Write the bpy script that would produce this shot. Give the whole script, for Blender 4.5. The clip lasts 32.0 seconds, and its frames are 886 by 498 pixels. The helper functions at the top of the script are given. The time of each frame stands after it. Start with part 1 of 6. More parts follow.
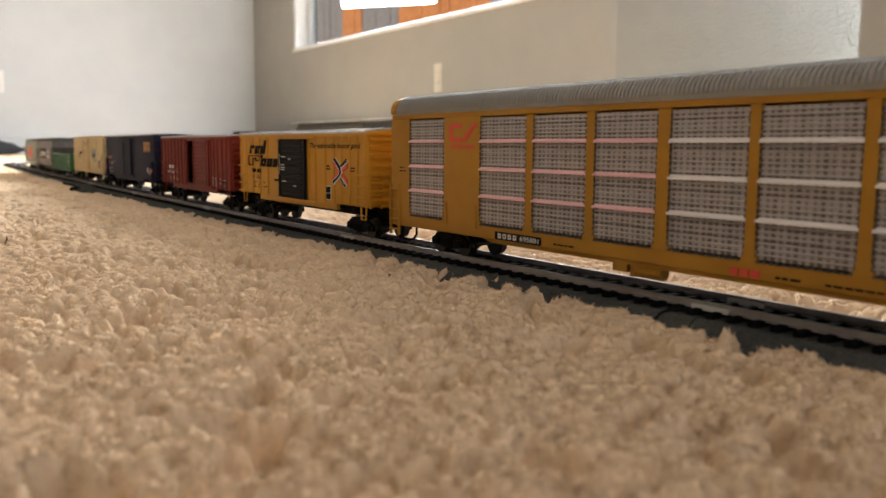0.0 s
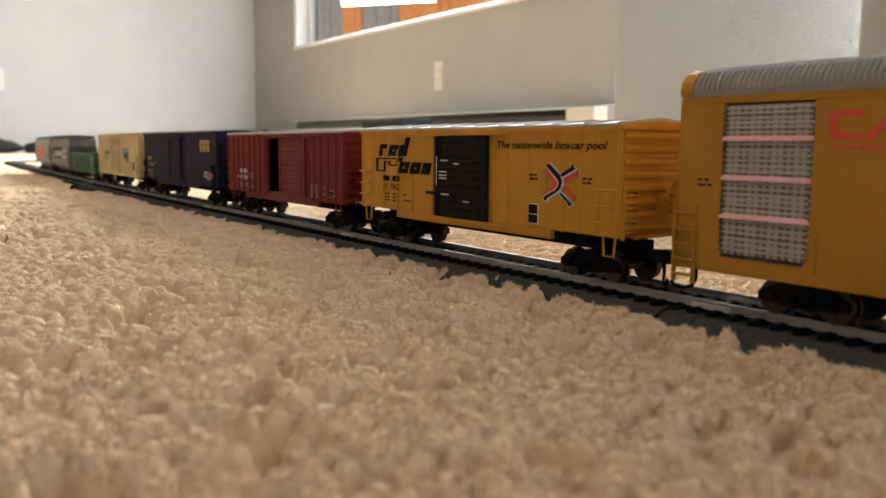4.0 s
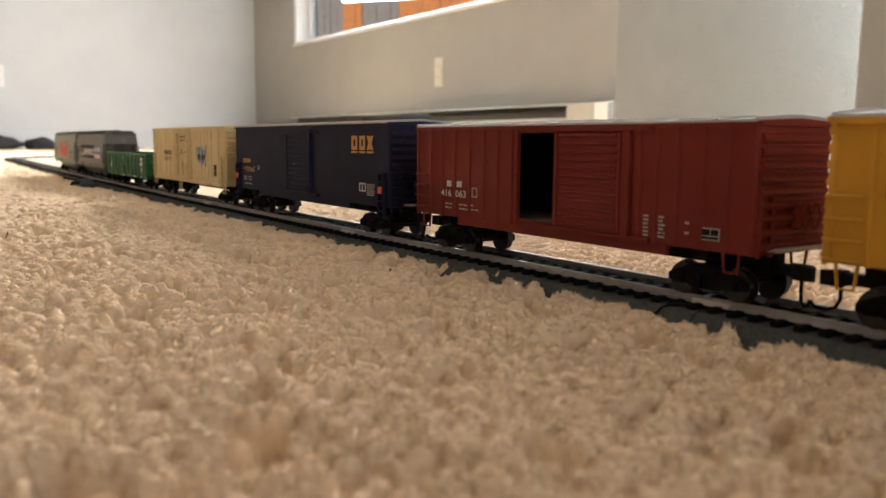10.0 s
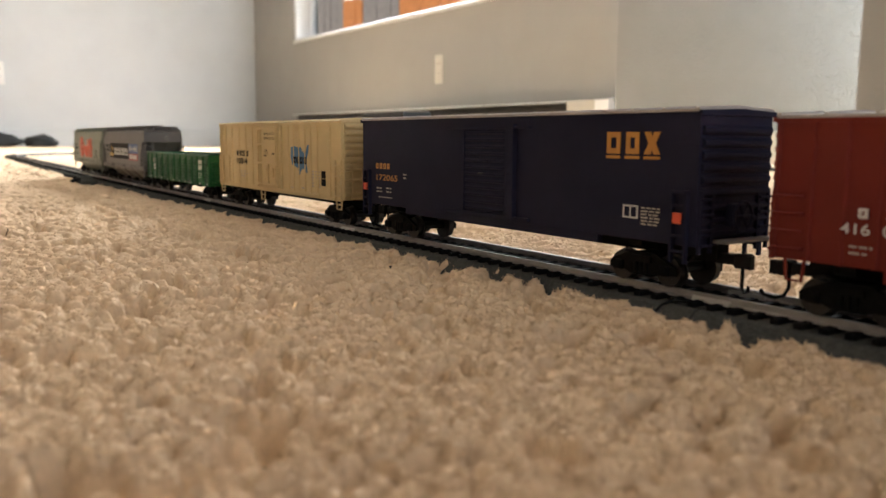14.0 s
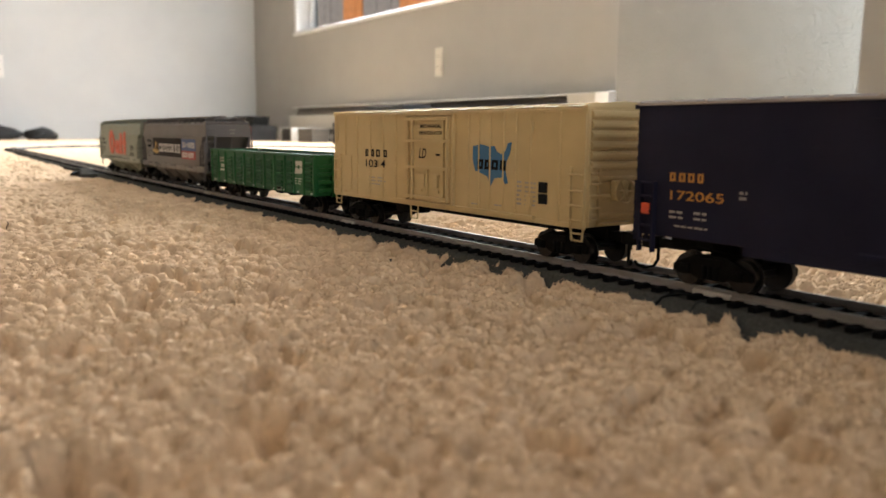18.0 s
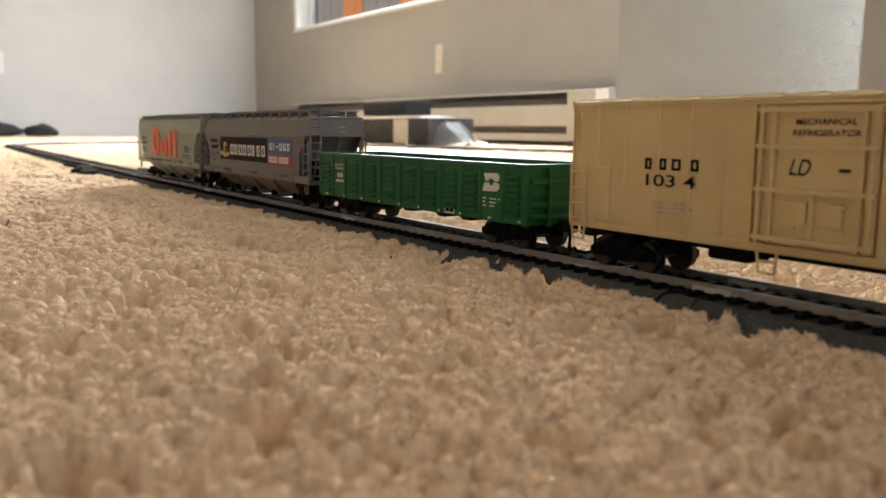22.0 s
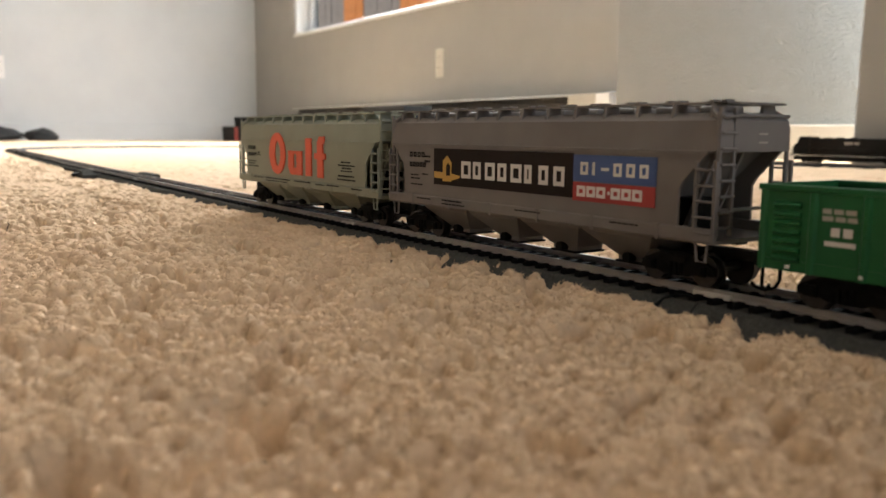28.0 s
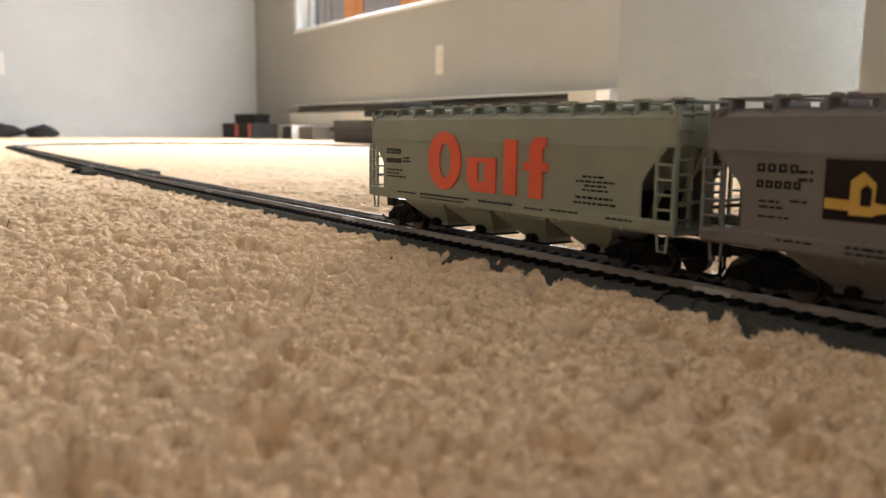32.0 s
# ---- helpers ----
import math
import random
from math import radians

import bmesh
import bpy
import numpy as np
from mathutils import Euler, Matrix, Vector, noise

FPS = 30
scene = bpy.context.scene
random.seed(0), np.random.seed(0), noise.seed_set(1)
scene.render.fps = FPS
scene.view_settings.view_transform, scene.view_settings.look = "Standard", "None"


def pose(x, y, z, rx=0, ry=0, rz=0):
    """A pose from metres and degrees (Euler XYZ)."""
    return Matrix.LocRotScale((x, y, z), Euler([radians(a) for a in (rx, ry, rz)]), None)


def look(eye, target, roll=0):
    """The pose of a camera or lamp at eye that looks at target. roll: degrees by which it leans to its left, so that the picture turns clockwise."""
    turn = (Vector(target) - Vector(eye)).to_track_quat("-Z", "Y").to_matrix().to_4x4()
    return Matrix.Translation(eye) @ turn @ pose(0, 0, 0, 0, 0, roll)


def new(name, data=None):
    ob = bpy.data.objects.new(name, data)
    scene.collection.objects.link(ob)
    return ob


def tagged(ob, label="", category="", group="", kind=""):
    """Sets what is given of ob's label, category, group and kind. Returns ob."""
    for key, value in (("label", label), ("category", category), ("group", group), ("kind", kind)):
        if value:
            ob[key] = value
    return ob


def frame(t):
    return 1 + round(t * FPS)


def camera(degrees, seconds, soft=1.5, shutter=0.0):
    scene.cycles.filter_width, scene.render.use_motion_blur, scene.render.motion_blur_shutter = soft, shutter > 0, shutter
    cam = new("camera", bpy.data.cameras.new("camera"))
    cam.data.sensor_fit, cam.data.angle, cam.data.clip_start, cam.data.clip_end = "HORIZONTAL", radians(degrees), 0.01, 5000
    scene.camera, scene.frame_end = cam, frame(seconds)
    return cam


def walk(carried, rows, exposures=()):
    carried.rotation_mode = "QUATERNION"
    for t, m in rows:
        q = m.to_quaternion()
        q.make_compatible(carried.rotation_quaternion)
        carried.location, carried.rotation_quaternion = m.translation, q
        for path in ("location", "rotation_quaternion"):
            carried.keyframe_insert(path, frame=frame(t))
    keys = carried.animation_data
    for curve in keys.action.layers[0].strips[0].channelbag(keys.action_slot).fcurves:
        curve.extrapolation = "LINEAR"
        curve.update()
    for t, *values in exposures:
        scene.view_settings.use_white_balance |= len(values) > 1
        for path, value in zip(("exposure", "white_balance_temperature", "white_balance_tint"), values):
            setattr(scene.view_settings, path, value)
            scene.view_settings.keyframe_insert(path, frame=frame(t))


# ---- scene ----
# ---- the camera and its way: it stands on the carpet and nods a little ----
cam = camera(56.49, 32.0, soft=1.5)
EYE = Vector((0.0105, -0.2110, 0.0494))
FOCAL = 1459.4
NOD = [(0, 25), (0.5, 24.3), (1, 24), (1.5, 24), (2, 24.6), (2.5, 24.6), (3, 23.7), (3.5, 22), (5.5, 21.8), (6, 21.5),
       (6.5, 21), (7, 21.1), (7.5, 21.9), (8, 21.9), (8.5, 20.9), (9, 18.7), (9.5, 16.2), (10, 15.6), (10.5, 15.8),
       (11, 15.9), (11.5, 15.5), (12, 14.8), (12.5, 13.8), (13, 13), (13.5, 12.4), (14, 10.7), (14.5, 8), (16.5, 3),
       (17, 1.5), (17.5, 0), (18, -1.5), (18.5, -2.8), (19, -3), (19.5, -3), (20, -3.7), (20.5, -6), (21, -8),
       (21.5, -8.4), (22, -7.3), (22.5, -4.5), (23, -1.5), (23.5, 0.2), (24, 1.4), (24.5, 1.7), (25, 2.8), (25.5, 2.9),
       (27.5, 0), (28, 0.1), (28.5, 1.5), (29, 3.2), (29.5, 5.7), (30, 5.8), (30.5, 2.7), (31, -2), (31.5, -4.8), (32, -5.5)]


def view(t, nod):
    pitch = 0.13994 - math.atan(nod / FOCAL)
    turn = math.atan2(0.56183, -0.82725) + 0.0021 * (t / 32.0 - 0.8)
    way = Vector((math.cos(turn) * math.cos(pitch), math.sin(turn) * math.cos(pitch), -math.sin(pitch)))
    return look(EYE, EYE + way, 0.418)


walk(cam, [(t, view(t, n)) for t, n in NOD], exposures=[(0, 0.34), (17, 0.30), (23, 0.22), (32, 0.22)])
cam.data.dof.use_dof = True
cam.data.dof.focus_distance = 0.36
cam.data.dof.aperture_fstop = 20.0

# ---- light: sky through the windows, sun on the yard behind the house ----
world = bpy.data.worlds.new("sky")
scene.world = world
world.use_nodes = True
wn = world.node_tree.nodes
sky = wn.new("ShaderNodeTexSky")
sky.sky_type, sky.sun_disc, sky.sun_elevation, sky.sun_rotation = "NISHITA", False, radians(48), radians(160)
wn["Background"].inputs["Strength"].default_value = 0.12
world.node_tree.links.new(sky.outputs["Color"], wn["Background"].inputs["Color"])


def lamp(name, kind, m, energy, color, **more):
    data = bpy.data.lights.new(name, kind)
    data.energy, data.color = energy, color
    if kind == "AREA":
        data.shape, data.size, data.size_y = "RECTANGLE", more["wide"], more["high"]
    if kind == "SUN":
        data.angle = radians(0.5)
    ob = new(name, data)
    ob.matrix_world = m
    return ob


lamp("sun", "SUN", look((0, -4, 6), (1.3, 0, 0)), 3.0, (1.0, 0.95, 0.86))
# daylight that comes in by the window and by the glass door
for x in (-3.5, -3.0, -2.5):
    lamp("window_daylight", "AREA", look((x, 1.76, 1.17), (x + 1.55, -0.3, -0.1)), 50, (0.91, 0.96, 1.0), wide=0.5, high=0.95)
lamp("door_daylight", "AREA", look((2.26, 0.15, 1.1), (-1.0, 0.25, 0.85)), 17, (0.92, 0.96, 1.0), wide=1.8, high=1.9)
# unseen light added behind the partition to brighten the orange-peel wall
lamp("unseen_wall_light", "AREA", look((-0.46, 1.355, 1.0), (-1.5, 1.355, 1.0)), 56.0, (0.86, 0.96, 1.0), wide=0.12, high=1.9)


# ---- materials ----
def mat(name, color, rough=0.5, metal=0.0, vary=0.12, grain=60.0, bump=0.0, bump_scale=400.0, second=None, second_scale=6.0, second_mix=0.25, spec=0.5, bump_detail=5.0):
    m = bpy.data.materials.new(name)
    m.use_nodes = True
    nt = m.node_tree
    n, l = nt.nodes, nt.links
    b = n["Principled BSDF"]
    b.inputs["Roughness"].default_value, b.inputs["Metallic"].default_value = rough, metal
    b.inputs["Specular IOR Level"].default_value = spec
    tc = n.new("ShaderNodeTexCoord")
    nz = n.new("ShaderNodeTexNoise")
    nz.inputs["Scale"].default_value, nz.inputs["Detail"].default_value = grain, 6.0
    l.new(tc.outputs["Object"], nz.inputs["Vector"])
    ramp = n.new("ShaderNodeValToRGB")
    lo, hi = [c * (1 - vary) for c in color], [min(1, c * (1 + vary)) for c in color]
    ramp.color_ramp.elements[0].position, ramp.color_ramp.elements[1].position = 0.3, 0.7
    ramp.color_ramp.elements[0].color, ramp.color_ramp.elements[1].color = (*lo, 1), (*hi, 1)
    l.new(nz.outputs["Fac"], ramp.inputs["Fac"])
    out = ramp.outputs["Color"]
    if second:
        n2 = n.new("ShaderNodeTexNoise")
        n2.inputs["Scale"].default_value, n2.inputs["Detail"].default_value = second_scale, 4.0
        l.new(tc.outputs["Object"], n2.inputs["Vector"])
        r2 = n.new("ShaderNodeMapRange")
        r2.inputs["From Min"].default_value, r2.inputs["From Max"].default_value = 0.45, 0.7
        r2.inputs["To Max"].default_value = second_mix
        l.new(n2.outputs["Fac"], r2.inputs["Value"])
        mx = n.new("ShaderNodeMix")
        mx.data_type = "RGBA"
        mx.inputs["B"].default_value = (*second, 1)
        l.new(r2.outputs["Result"], mx.inputs["Factor"])
        l.new(out, mx.inputs["A"])
        out = mx.outputs["Result"]
    l.new(out, b.inputs["Base Color"])
    if bump:
        n3 = n.new("ShaderNodeTexNoise")
        n3.inputs["Scale"].default_value, n3.inputs["Detail"].default_value = bump_scale, bump_detail
        l.new(tc.outputs["Object"], n3.inputs["Vector"])
        bp = n.new("ShaderNodeBump")
        bp.inputs["Strength"].default_value, bp.inputs["Distance"].default_value = 1.0, bump
        l.new(n3.outputs["Fac"], bp.inputs["Height"])
        l.new(bp.outputs["Normal"], b.inputs["Normal"])
    return m


M_CARPET = mat("carpet_yarn", (0.65, 0.468, 0.302), 0.95, vary=0.08, grain=700, second=(0.55, 0.388, 0.242), second_scale=60, second_mix=0.4, spec=0.05)
CARPET_B = M_CARPET.node_tree.nodes["Principled BSDF"].inputs
CARPET_B["Sheen Weight"].default_value, CARPET_B["Sheen Roughness"].default_value = 0.3, 0.4
CARPET_B["Sheen Tint"].default_value = (1.0, 0.76, 0.54, 1)
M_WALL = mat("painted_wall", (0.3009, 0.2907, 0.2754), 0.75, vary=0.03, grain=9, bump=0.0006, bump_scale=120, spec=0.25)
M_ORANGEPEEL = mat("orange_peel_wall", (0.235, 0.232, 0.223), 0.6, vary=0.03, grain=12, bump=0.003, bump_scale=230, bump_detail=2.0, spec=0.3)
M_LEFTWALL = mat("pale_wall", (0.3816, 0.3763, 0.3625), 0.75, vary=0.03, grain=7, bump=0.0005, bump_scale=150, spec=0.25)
M_SOUTH = mat("beige_wall", (0.30, 0.265, 0.22), 0.8, vary=0.06, grain=9)
M_CEIL = mat("ceiling_paint", (0.80, 0.78, 0.745), 0.9, vary=0.03, bump=0.002, bump_scale=60)
M_TRIM = mat("trim_paint", (0.496, 0.44, 0.368), 0.5, vary=0.04, grain=20)
M_WHITE = mat("white_enamel", (0.656, 0.648, 0.632), 0.35, vary=0.03, grain=20)
# heater cap: white enamel raised and blued for light falling on it
M_CAP_LIT = mat("lit_white_enamel", (0.86, 0.87, 0.88), 0.25, vary=0.02, grain=20)
M_OUTLET = mat("ivory_plastic", (0.50, 0.475, 0.43), 0.4, vary=0.03, grain=20)
M_HEATER = mat("heater_enamel", (0.468, 0.444, 0.396), 0.4, vary=0.05, grain=15, second=(0.44, 0.392, 0.32), second_mix=0.2)
M_DARK = mat("dark_slot", (0.08, 0.068, 0.056), 0.7, vary=0.2)
M_BLACK = mat("black_plastic", (0.0072, 0.0068, 0.0064), 0.6, vary=0.3, grain=300, spec=0.1)
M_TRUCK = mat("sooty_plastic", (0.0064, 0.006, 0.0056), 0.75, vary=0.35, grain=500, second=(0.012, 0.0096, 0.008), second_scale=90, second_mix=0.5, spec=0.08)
M_WHEEL = mat("wheel_steel", (0.04, 0.036, 0.0336), 0.4, 0.8, vary=0.2, grain=300)
M_ROADBED = mat("grey_roadbed_plastic", (0.068, 0.067, 0.060), 0.95, spec=0.06, vary=0.22, grain=900, bump=0.0006, bump_scale=1400, second=(0.088, 0.0824, 0.0752), second_scale=60)
M_TIE = mat("tie_plastic", (0.0104, 0.0096, 0.0096), 1.0, vary=0.3, grain=900, spec=0.03)
M_RAIL = mat("nickel_rail", (0.336, 0.308, 0.288), 0.68, 0.55, vary=0.12, grain=200, second=(0.264, 0.224, 0.2), second_scale=40, second_mix=0.4, spec=0.3)
M_JOINER = mat("bright_nickel_joiner", (0.6, 0.576, 0.544), 0.5, 0.6, vary=0.1)
M_YELLOW = mat("yellow_car_paint", (0.464, 0.22, 0.0176), 0.5, vary=0.06, grain=80, second=(0.384, 0.176, 0.0176), second_scale=25, spec=0.18)
M_RACKYEL = mat("rack_yellow_paint", (0.3536, 0.17, 0.01496), 0.5, vary=0.07, grain=80, second=(0.36, 0.172, 0.024), second_scale=20, spec=0.18)
M_RED = mat("oxide_red_paint", (0.1487, 0.01742, 0.01063), 0.55, spec=0.15, vary=0.08, grain=80, second=(0.145, 0.021, 0.015), second_scale=25)
M_BLUE = mat("dark_blue_paint", (0.0135, 0.0135, 0.03), 0.65, spec=0.1, vary=0.12, grain=90, second=(0.024, 0.0216, 0.032), second_scale=25)
M_CREAM = mat("cream_car_paint", (0.55, 0.415, 0.208), 0.5, vary=0.05, grain=80, second=(0.432, 0.344, 0.2), second_scale=25, spec=0.28)
M_GREEN = mat("green_car_paint", (0.009152, 0.088, 0.02605), 0.45, vary=0.10, grain=80, second=(0.0088, 0.092, 0.024), second_scale=25, spec=0.2)
M_GULFGREY = mat("pale_green_grey_plastic", (0.2374, 0.2464, 0.1926), 0.5, vary=0.05, grain=80, second=(0.18, 0.184, 0.144), second_scale=22, spec=0.28)
M_HERCGREY = mat("warm_grey_plastic", (0.1612, 0.1456, 0.1352), 0.5, vary=0.06, grain=80, second=(0.1, 0.088, 0.08), second_scale=22, spec=0.18)
M_ROOFSILVER = mat("galvanized_roof", (0.38, 0.34, 0.315), 0.65, 0.1, vary=0.08, grain=120, second=(0.4, 0.368, 0.336), second_scale=30)
M_ROOFGREY = mat("grey_roof_plastic", (0.2808, 0.2652, 0.2444), 0.8, vary=0.06, grain=120, second=(0.184, 0.172, 0.156), second_scale=25, spec=0.2)
M_INK = mat("black_ink", (0.008, 0.008, 0.0088), 0.8, vary=0.1, spec=0.12)
M_WHITEINK = mat("white_ink", (0.576, 0.552, 0.52), 0.5, vary=0.08)
M_GREYINK = mat("faded_ink", (0.336, 0.304, 0.264), 0.6, vary=0.15)
M_ORANGEINK = mat("orange_ink", (0.464, 0.2, 0.028), 0.5, vary=0.05)
M_REDINK = mat("red_ink", (0.576, 0.048, 0.024), 0.5, vary=0.05)
M_GULFRED = mat("orange_red_ink", (0.64, 0.076, 0.024), 0.5, vary=0.05)
M_BLUEINK = mat("bright_blue_ink", (0.024, 0.136, 0.288), 0.5, vary=0.12, second=(0.048, 0.2, 0.352), second_scale=90)
M_PINKRAIL = mat("pink_rail_paint", (0.72, 0.416, 0.424), 0.45, vary=0.06)
M_RAILWHITE = mat("white_rail_paint", (0.704, 0.656, 0.64), 0.45, vary=0.05)
M_SCREENRIB = mat("silver_screen_rib", (0.36, 0.33, 0.32), 0.45, 0.25, vary=0.10, grain=300)
M_GLASSDARK = mat("dark_cab_glass", (0.024, 0.028, 0.032), 0.1, vary=0.1)
M_SIGNBROWN = mat("dark_brown_ink", (0.0144, 0.0088, 0.0072), 0.7, vary=0.1, spec=0.15)
M_SIGNBLUE = mat("sign_blue_ink", (0.028, 0.068, 0.208), 0.5, vary=0.08)
M_SIGNRED = mat("sign_red_ink", (0.288, 0.0176, 0.0176), 0.5, vary=0.08)
M_GOLD = mat("gold_ink", (0.496, 0.288, 0.04), 0.5, vary=0.1)
M_BROWNFLOOR = mat("car_floor_boards", (0.24, 0.192, 0.152), 0.8, vary=0.2, grain=150)
M_CARDBOX = mat("dark_grey_card", (0.035, 0.034, 0.034), 0.85, vary=0.15, grain=30, spec=0.12)
M_BOXRED = mat("box_red", (0.36, 0.04, 0.032), 0.5, vary=0.1)
M_LOCORED = mat("bright_red_plastic", (0.6, 0.04, 0.04), 0.4, vary=0.06)
M_FABRIC = mat("black_fabric", (0.0096, 0.0088, 0.0088), 0.9, vary=0.3, grain=200, bump=0.001, bump_scale=500)
M_FENCE = mat("cedar_boards", (0.60, 0.21, 0.055), 0.8, vary=0.2, grain=14, bump=0.002, bump_scale=60)
M_FENCEGREY = mat("weathered_boards", (0.27, 0.225, 0.19), 0.85, vary=0.15, grain=14)
M_YARD = mat("dry_yard", (0.28, 0.24, 0.18), 0.95, vary=0.25, grain=8, bump=0.01, bump_scale=30)


def mesh_plaid():
    """Perforated screen of the auto carrier: fine cross-woven light and dark bands."""
    m = mat("perforated_screen", (0.30, 0.26, 0.24), 0.45, 0.2, vary=0.1, grain=400)
    n, l = m.node_tree.nodes, m.node_tree.links
    tc = n.new("ShaderNodeTexCoord")
    total = None
    for direction, scale, weight in (("X", 140.0, 0.38), ("Z", 180.0, 0.20), ("X", 47.0, 0.20), ("Z", 75.0, 0.22)):
        w = n.new("ShaderNodeTexWave")
        w.bands_direction, w.inputs["Scale"].default_value = direction, scale
        w.inputs["Distortion"].default_value, w.inputs["Detail"].default_value = 0.6, 1.0
        l.new(tc.outputs["Object"], w.inputs["Vector"])
        mul = n.new("ShaderNodeMath")
        mul.operation, mul.inputs[1].default_value = "MULTIPLY", weight
        l.new(w.outputs["Fac"], mul.inputs[0])
        if total:
            add = n.new("ShaderNodeMath")
            add.operation = "ADD"
            l.new(total, add.inputs[0])
            l.new(mul.outputs[0], add.inputs[1])
            total = add.outputs[0]
        else:
            total = mul.outputs[0]
    ramp = n.new("ShaderNodeValToRGB")
    e = ramp.color_ramp.elements
    e[0].position, e[0].color = 0.32, (0.09, 0.068, 0.062, 1)
    e[1].position, e[1].color = 0.68, (0.34, 0.305, 0.295, 1)
    l.new(total, ramp.inputs["Fac"])
    l.new(ramp.outputs["Color"], n["Principled BSDF"].inputs["Base Color"])
    return m


M_SCREEN = mesh_plaid()


def clear_film():
    m = bpy.data.materials.new("clear_film")
    m.use_nodes = True
    b = m.node_tree.nodes["Principled BSDF"]
    b.inputs["Base Color"].default_value = (0.9, 0.92, 0.94, 1)
    b.inputs["Roughness"].default_value, b.inputs["Transmission Weight"].default_value, b.inputs["IOR"].default_value = 0.3, 0.96, 1.08
    return m


M_FILM = clear_film()
M_GLASS = clear_film()
M_GLASS.name = "window_glass"
M_GLASS.node_tree.nodes["Principled BSDF"].inputs["Roughness"].default_value = 0.0
M_GLASS.node_tree.nodes["Principled BSDF"].inputs["Transmission Weight"].default_value = 1.0
M_GLASS.node_tree.nodes["Principled BSDF"].inputs["IOR"].default_value = 1.02


# ---- building helpers; lengths of things in centimetres ----
CM = 0.01


def box(bm, x0, x1, y0, y1, z0, z1, bevel=0.0):
    v = [bm.verts.new((x * CM, y * CM, z * CM)) for z in (z0, z1) for y in (y0, y1) for x in (x0, x1)]
    fs = [bm.faces.new([v[i] for i in f]) for f in ((0, 2, 3, 1), (4, 5, 7, 6), (0, 1, 5, 4), (2, 6, 7, 3), (0, 4, 6, 2), (1, 3, 7, 5))]
    if bevel:
        es = list({e for f in fs for e in f.edges})
        bmesh.ops.bevel(bm, geom=es, offset=bevel * CM, segments=2, affect="EDGES", profile=0.5)
    return bm


def prism(bm, pts, axis, a0, a1):
    """A polygon, drawn in the plane across the axis, drawn out from a0 to a1."""
    def at(p, a):
        q = (p[0], a, p[1]) if axis == "y" else (a, p[0], p[1]) if axis == "x" else (p[0], p[1], a)
        return [c * CM for c in q]
    lo, hi = [bm.verts.new(at(p, a0)) for p in pts], [bm.verts.new(at(p, a1)) for p in pts]
    bm.faces.new(lo[::-1])
    bm.faces.new(hi)
    for i in range(len(pts)):
        j = (i + 1) % len(pts)
        bm.faces.new((lo[i], lo[j], hi[j], hi[i]))
    bmesh.ops.recalc_face_normals(bm, faces=bm.faces)
    return bm


def tube(bm, pts, r, sides=6):
    """A round wire through the points."""
    rings = []
    for i, p in enumerate(pts):
        p = Vector(p) * CM
        a, b = Vector(pts[max(i - 1, 0)]), Vector(pts[min(i + 1, len(pts) - 1)])
        d = (b - a).normalized()
        u = d.orthogonal().normalized()
        if rings and abs(d.dot(last)) < 0.999:
            u = (lastu - d * lastu.dot(d)).normalized()
        w = d.cross(u)
        last, lastu = d, u
        rings.append([bm.verts.new(p + (u * math.cos(k * 2 * math.pi / sides) + w * math.sin(k * 2 * math.pi / sides)) * r * CM) for k in range(sides)])
    for r0, r1 in zip(rings, rings[1:]):
        for k in range(sides):
            bm.faces.new((r0[k], r0[(k + 1) % sides], r1[(k + 1) % sides], r1[k]))
    bm.faces.new(rings[0][::-1])
    bm.faces.new(rings[-1])
    return bm


def disc(bm, x, y0, y1, z, r, sides=20):
    """A short cylinder along y."""
    return prism(bm, [(x + r * math.cos(a * 2 * math.pi / sides), z + r * math.sin(a * 2 * math.pi / sides)) for a in range(sides)], "y", y0, y1)


def data_of(name, bm, material):
    bmesh.ops.recalc_face_normals(bm, faces=bm.faces)
    me = bpy.data.meshes.new(name)
    bm.to_mesh(me)
    bm.free()
    me.materials.append(material)
    return me


def part(name, bm, material, parent, label=""):
    me = bm if isinstance(bm, bpy.types.Mesh) else data_of(name, bm, material)
    ob = new(name, me)
    ob.parent = parent
    if label:
        ob["label"] = label
    return ob


def thing(name, label, category, group="", x=0, y=0, z=0, rz=0):
    ob = new(name)
    ob.empty_display_size = 0.02
    ob.matrix_basis = pose(x, y, z, 0, 0, rz)
    return tagged(ob, label, category, group)


def solid(name, bm, material, label, category="", kind="structure", group=""):
    return tagged(new(name, data_of(name, bm, material)), label, category, group, kind)


def letters(name, body, high, material, parent, x, y, z, wide=None, slant=0.0, label="", heavy=0.009):
    """Raised letters on a wall that faces -y; x, z is their lower left corner."""
    cu = bpy.data.curves.new(name, "FONT")
    cu.body, cu.size, cu.extrude, cu.shear, cu.offset = body, 1.0, 0.0, slant, heavy
    tmp = new(name, cu)
    bpy.context.view_layer.update()
    me = bpy.data.meshes.new_from_object(tmp.evaluated_get(bpy.context.evaluated_depsgraph_get()))
    bpy.data.objects.remove(tmp)
    co = np.array([v.co[:] for v in me.vertices])
    lo, hi = co.min(0), co.max(0)
    sz = high / (hi[1] - lo[1])
    sx = wide / (hi[0] - lo[0]) if wide else sz
    for v in me.vertices:
        a, b = (v.co.x - lo[0]) * sx, (v.co.y - lo[1]) * sz
        v.co = ((x + a) * CM, y * CM, (z + b) * CM)
    me.materials.clear()
    me.materials.append(material)
    return part(name, me, material, parent, label)


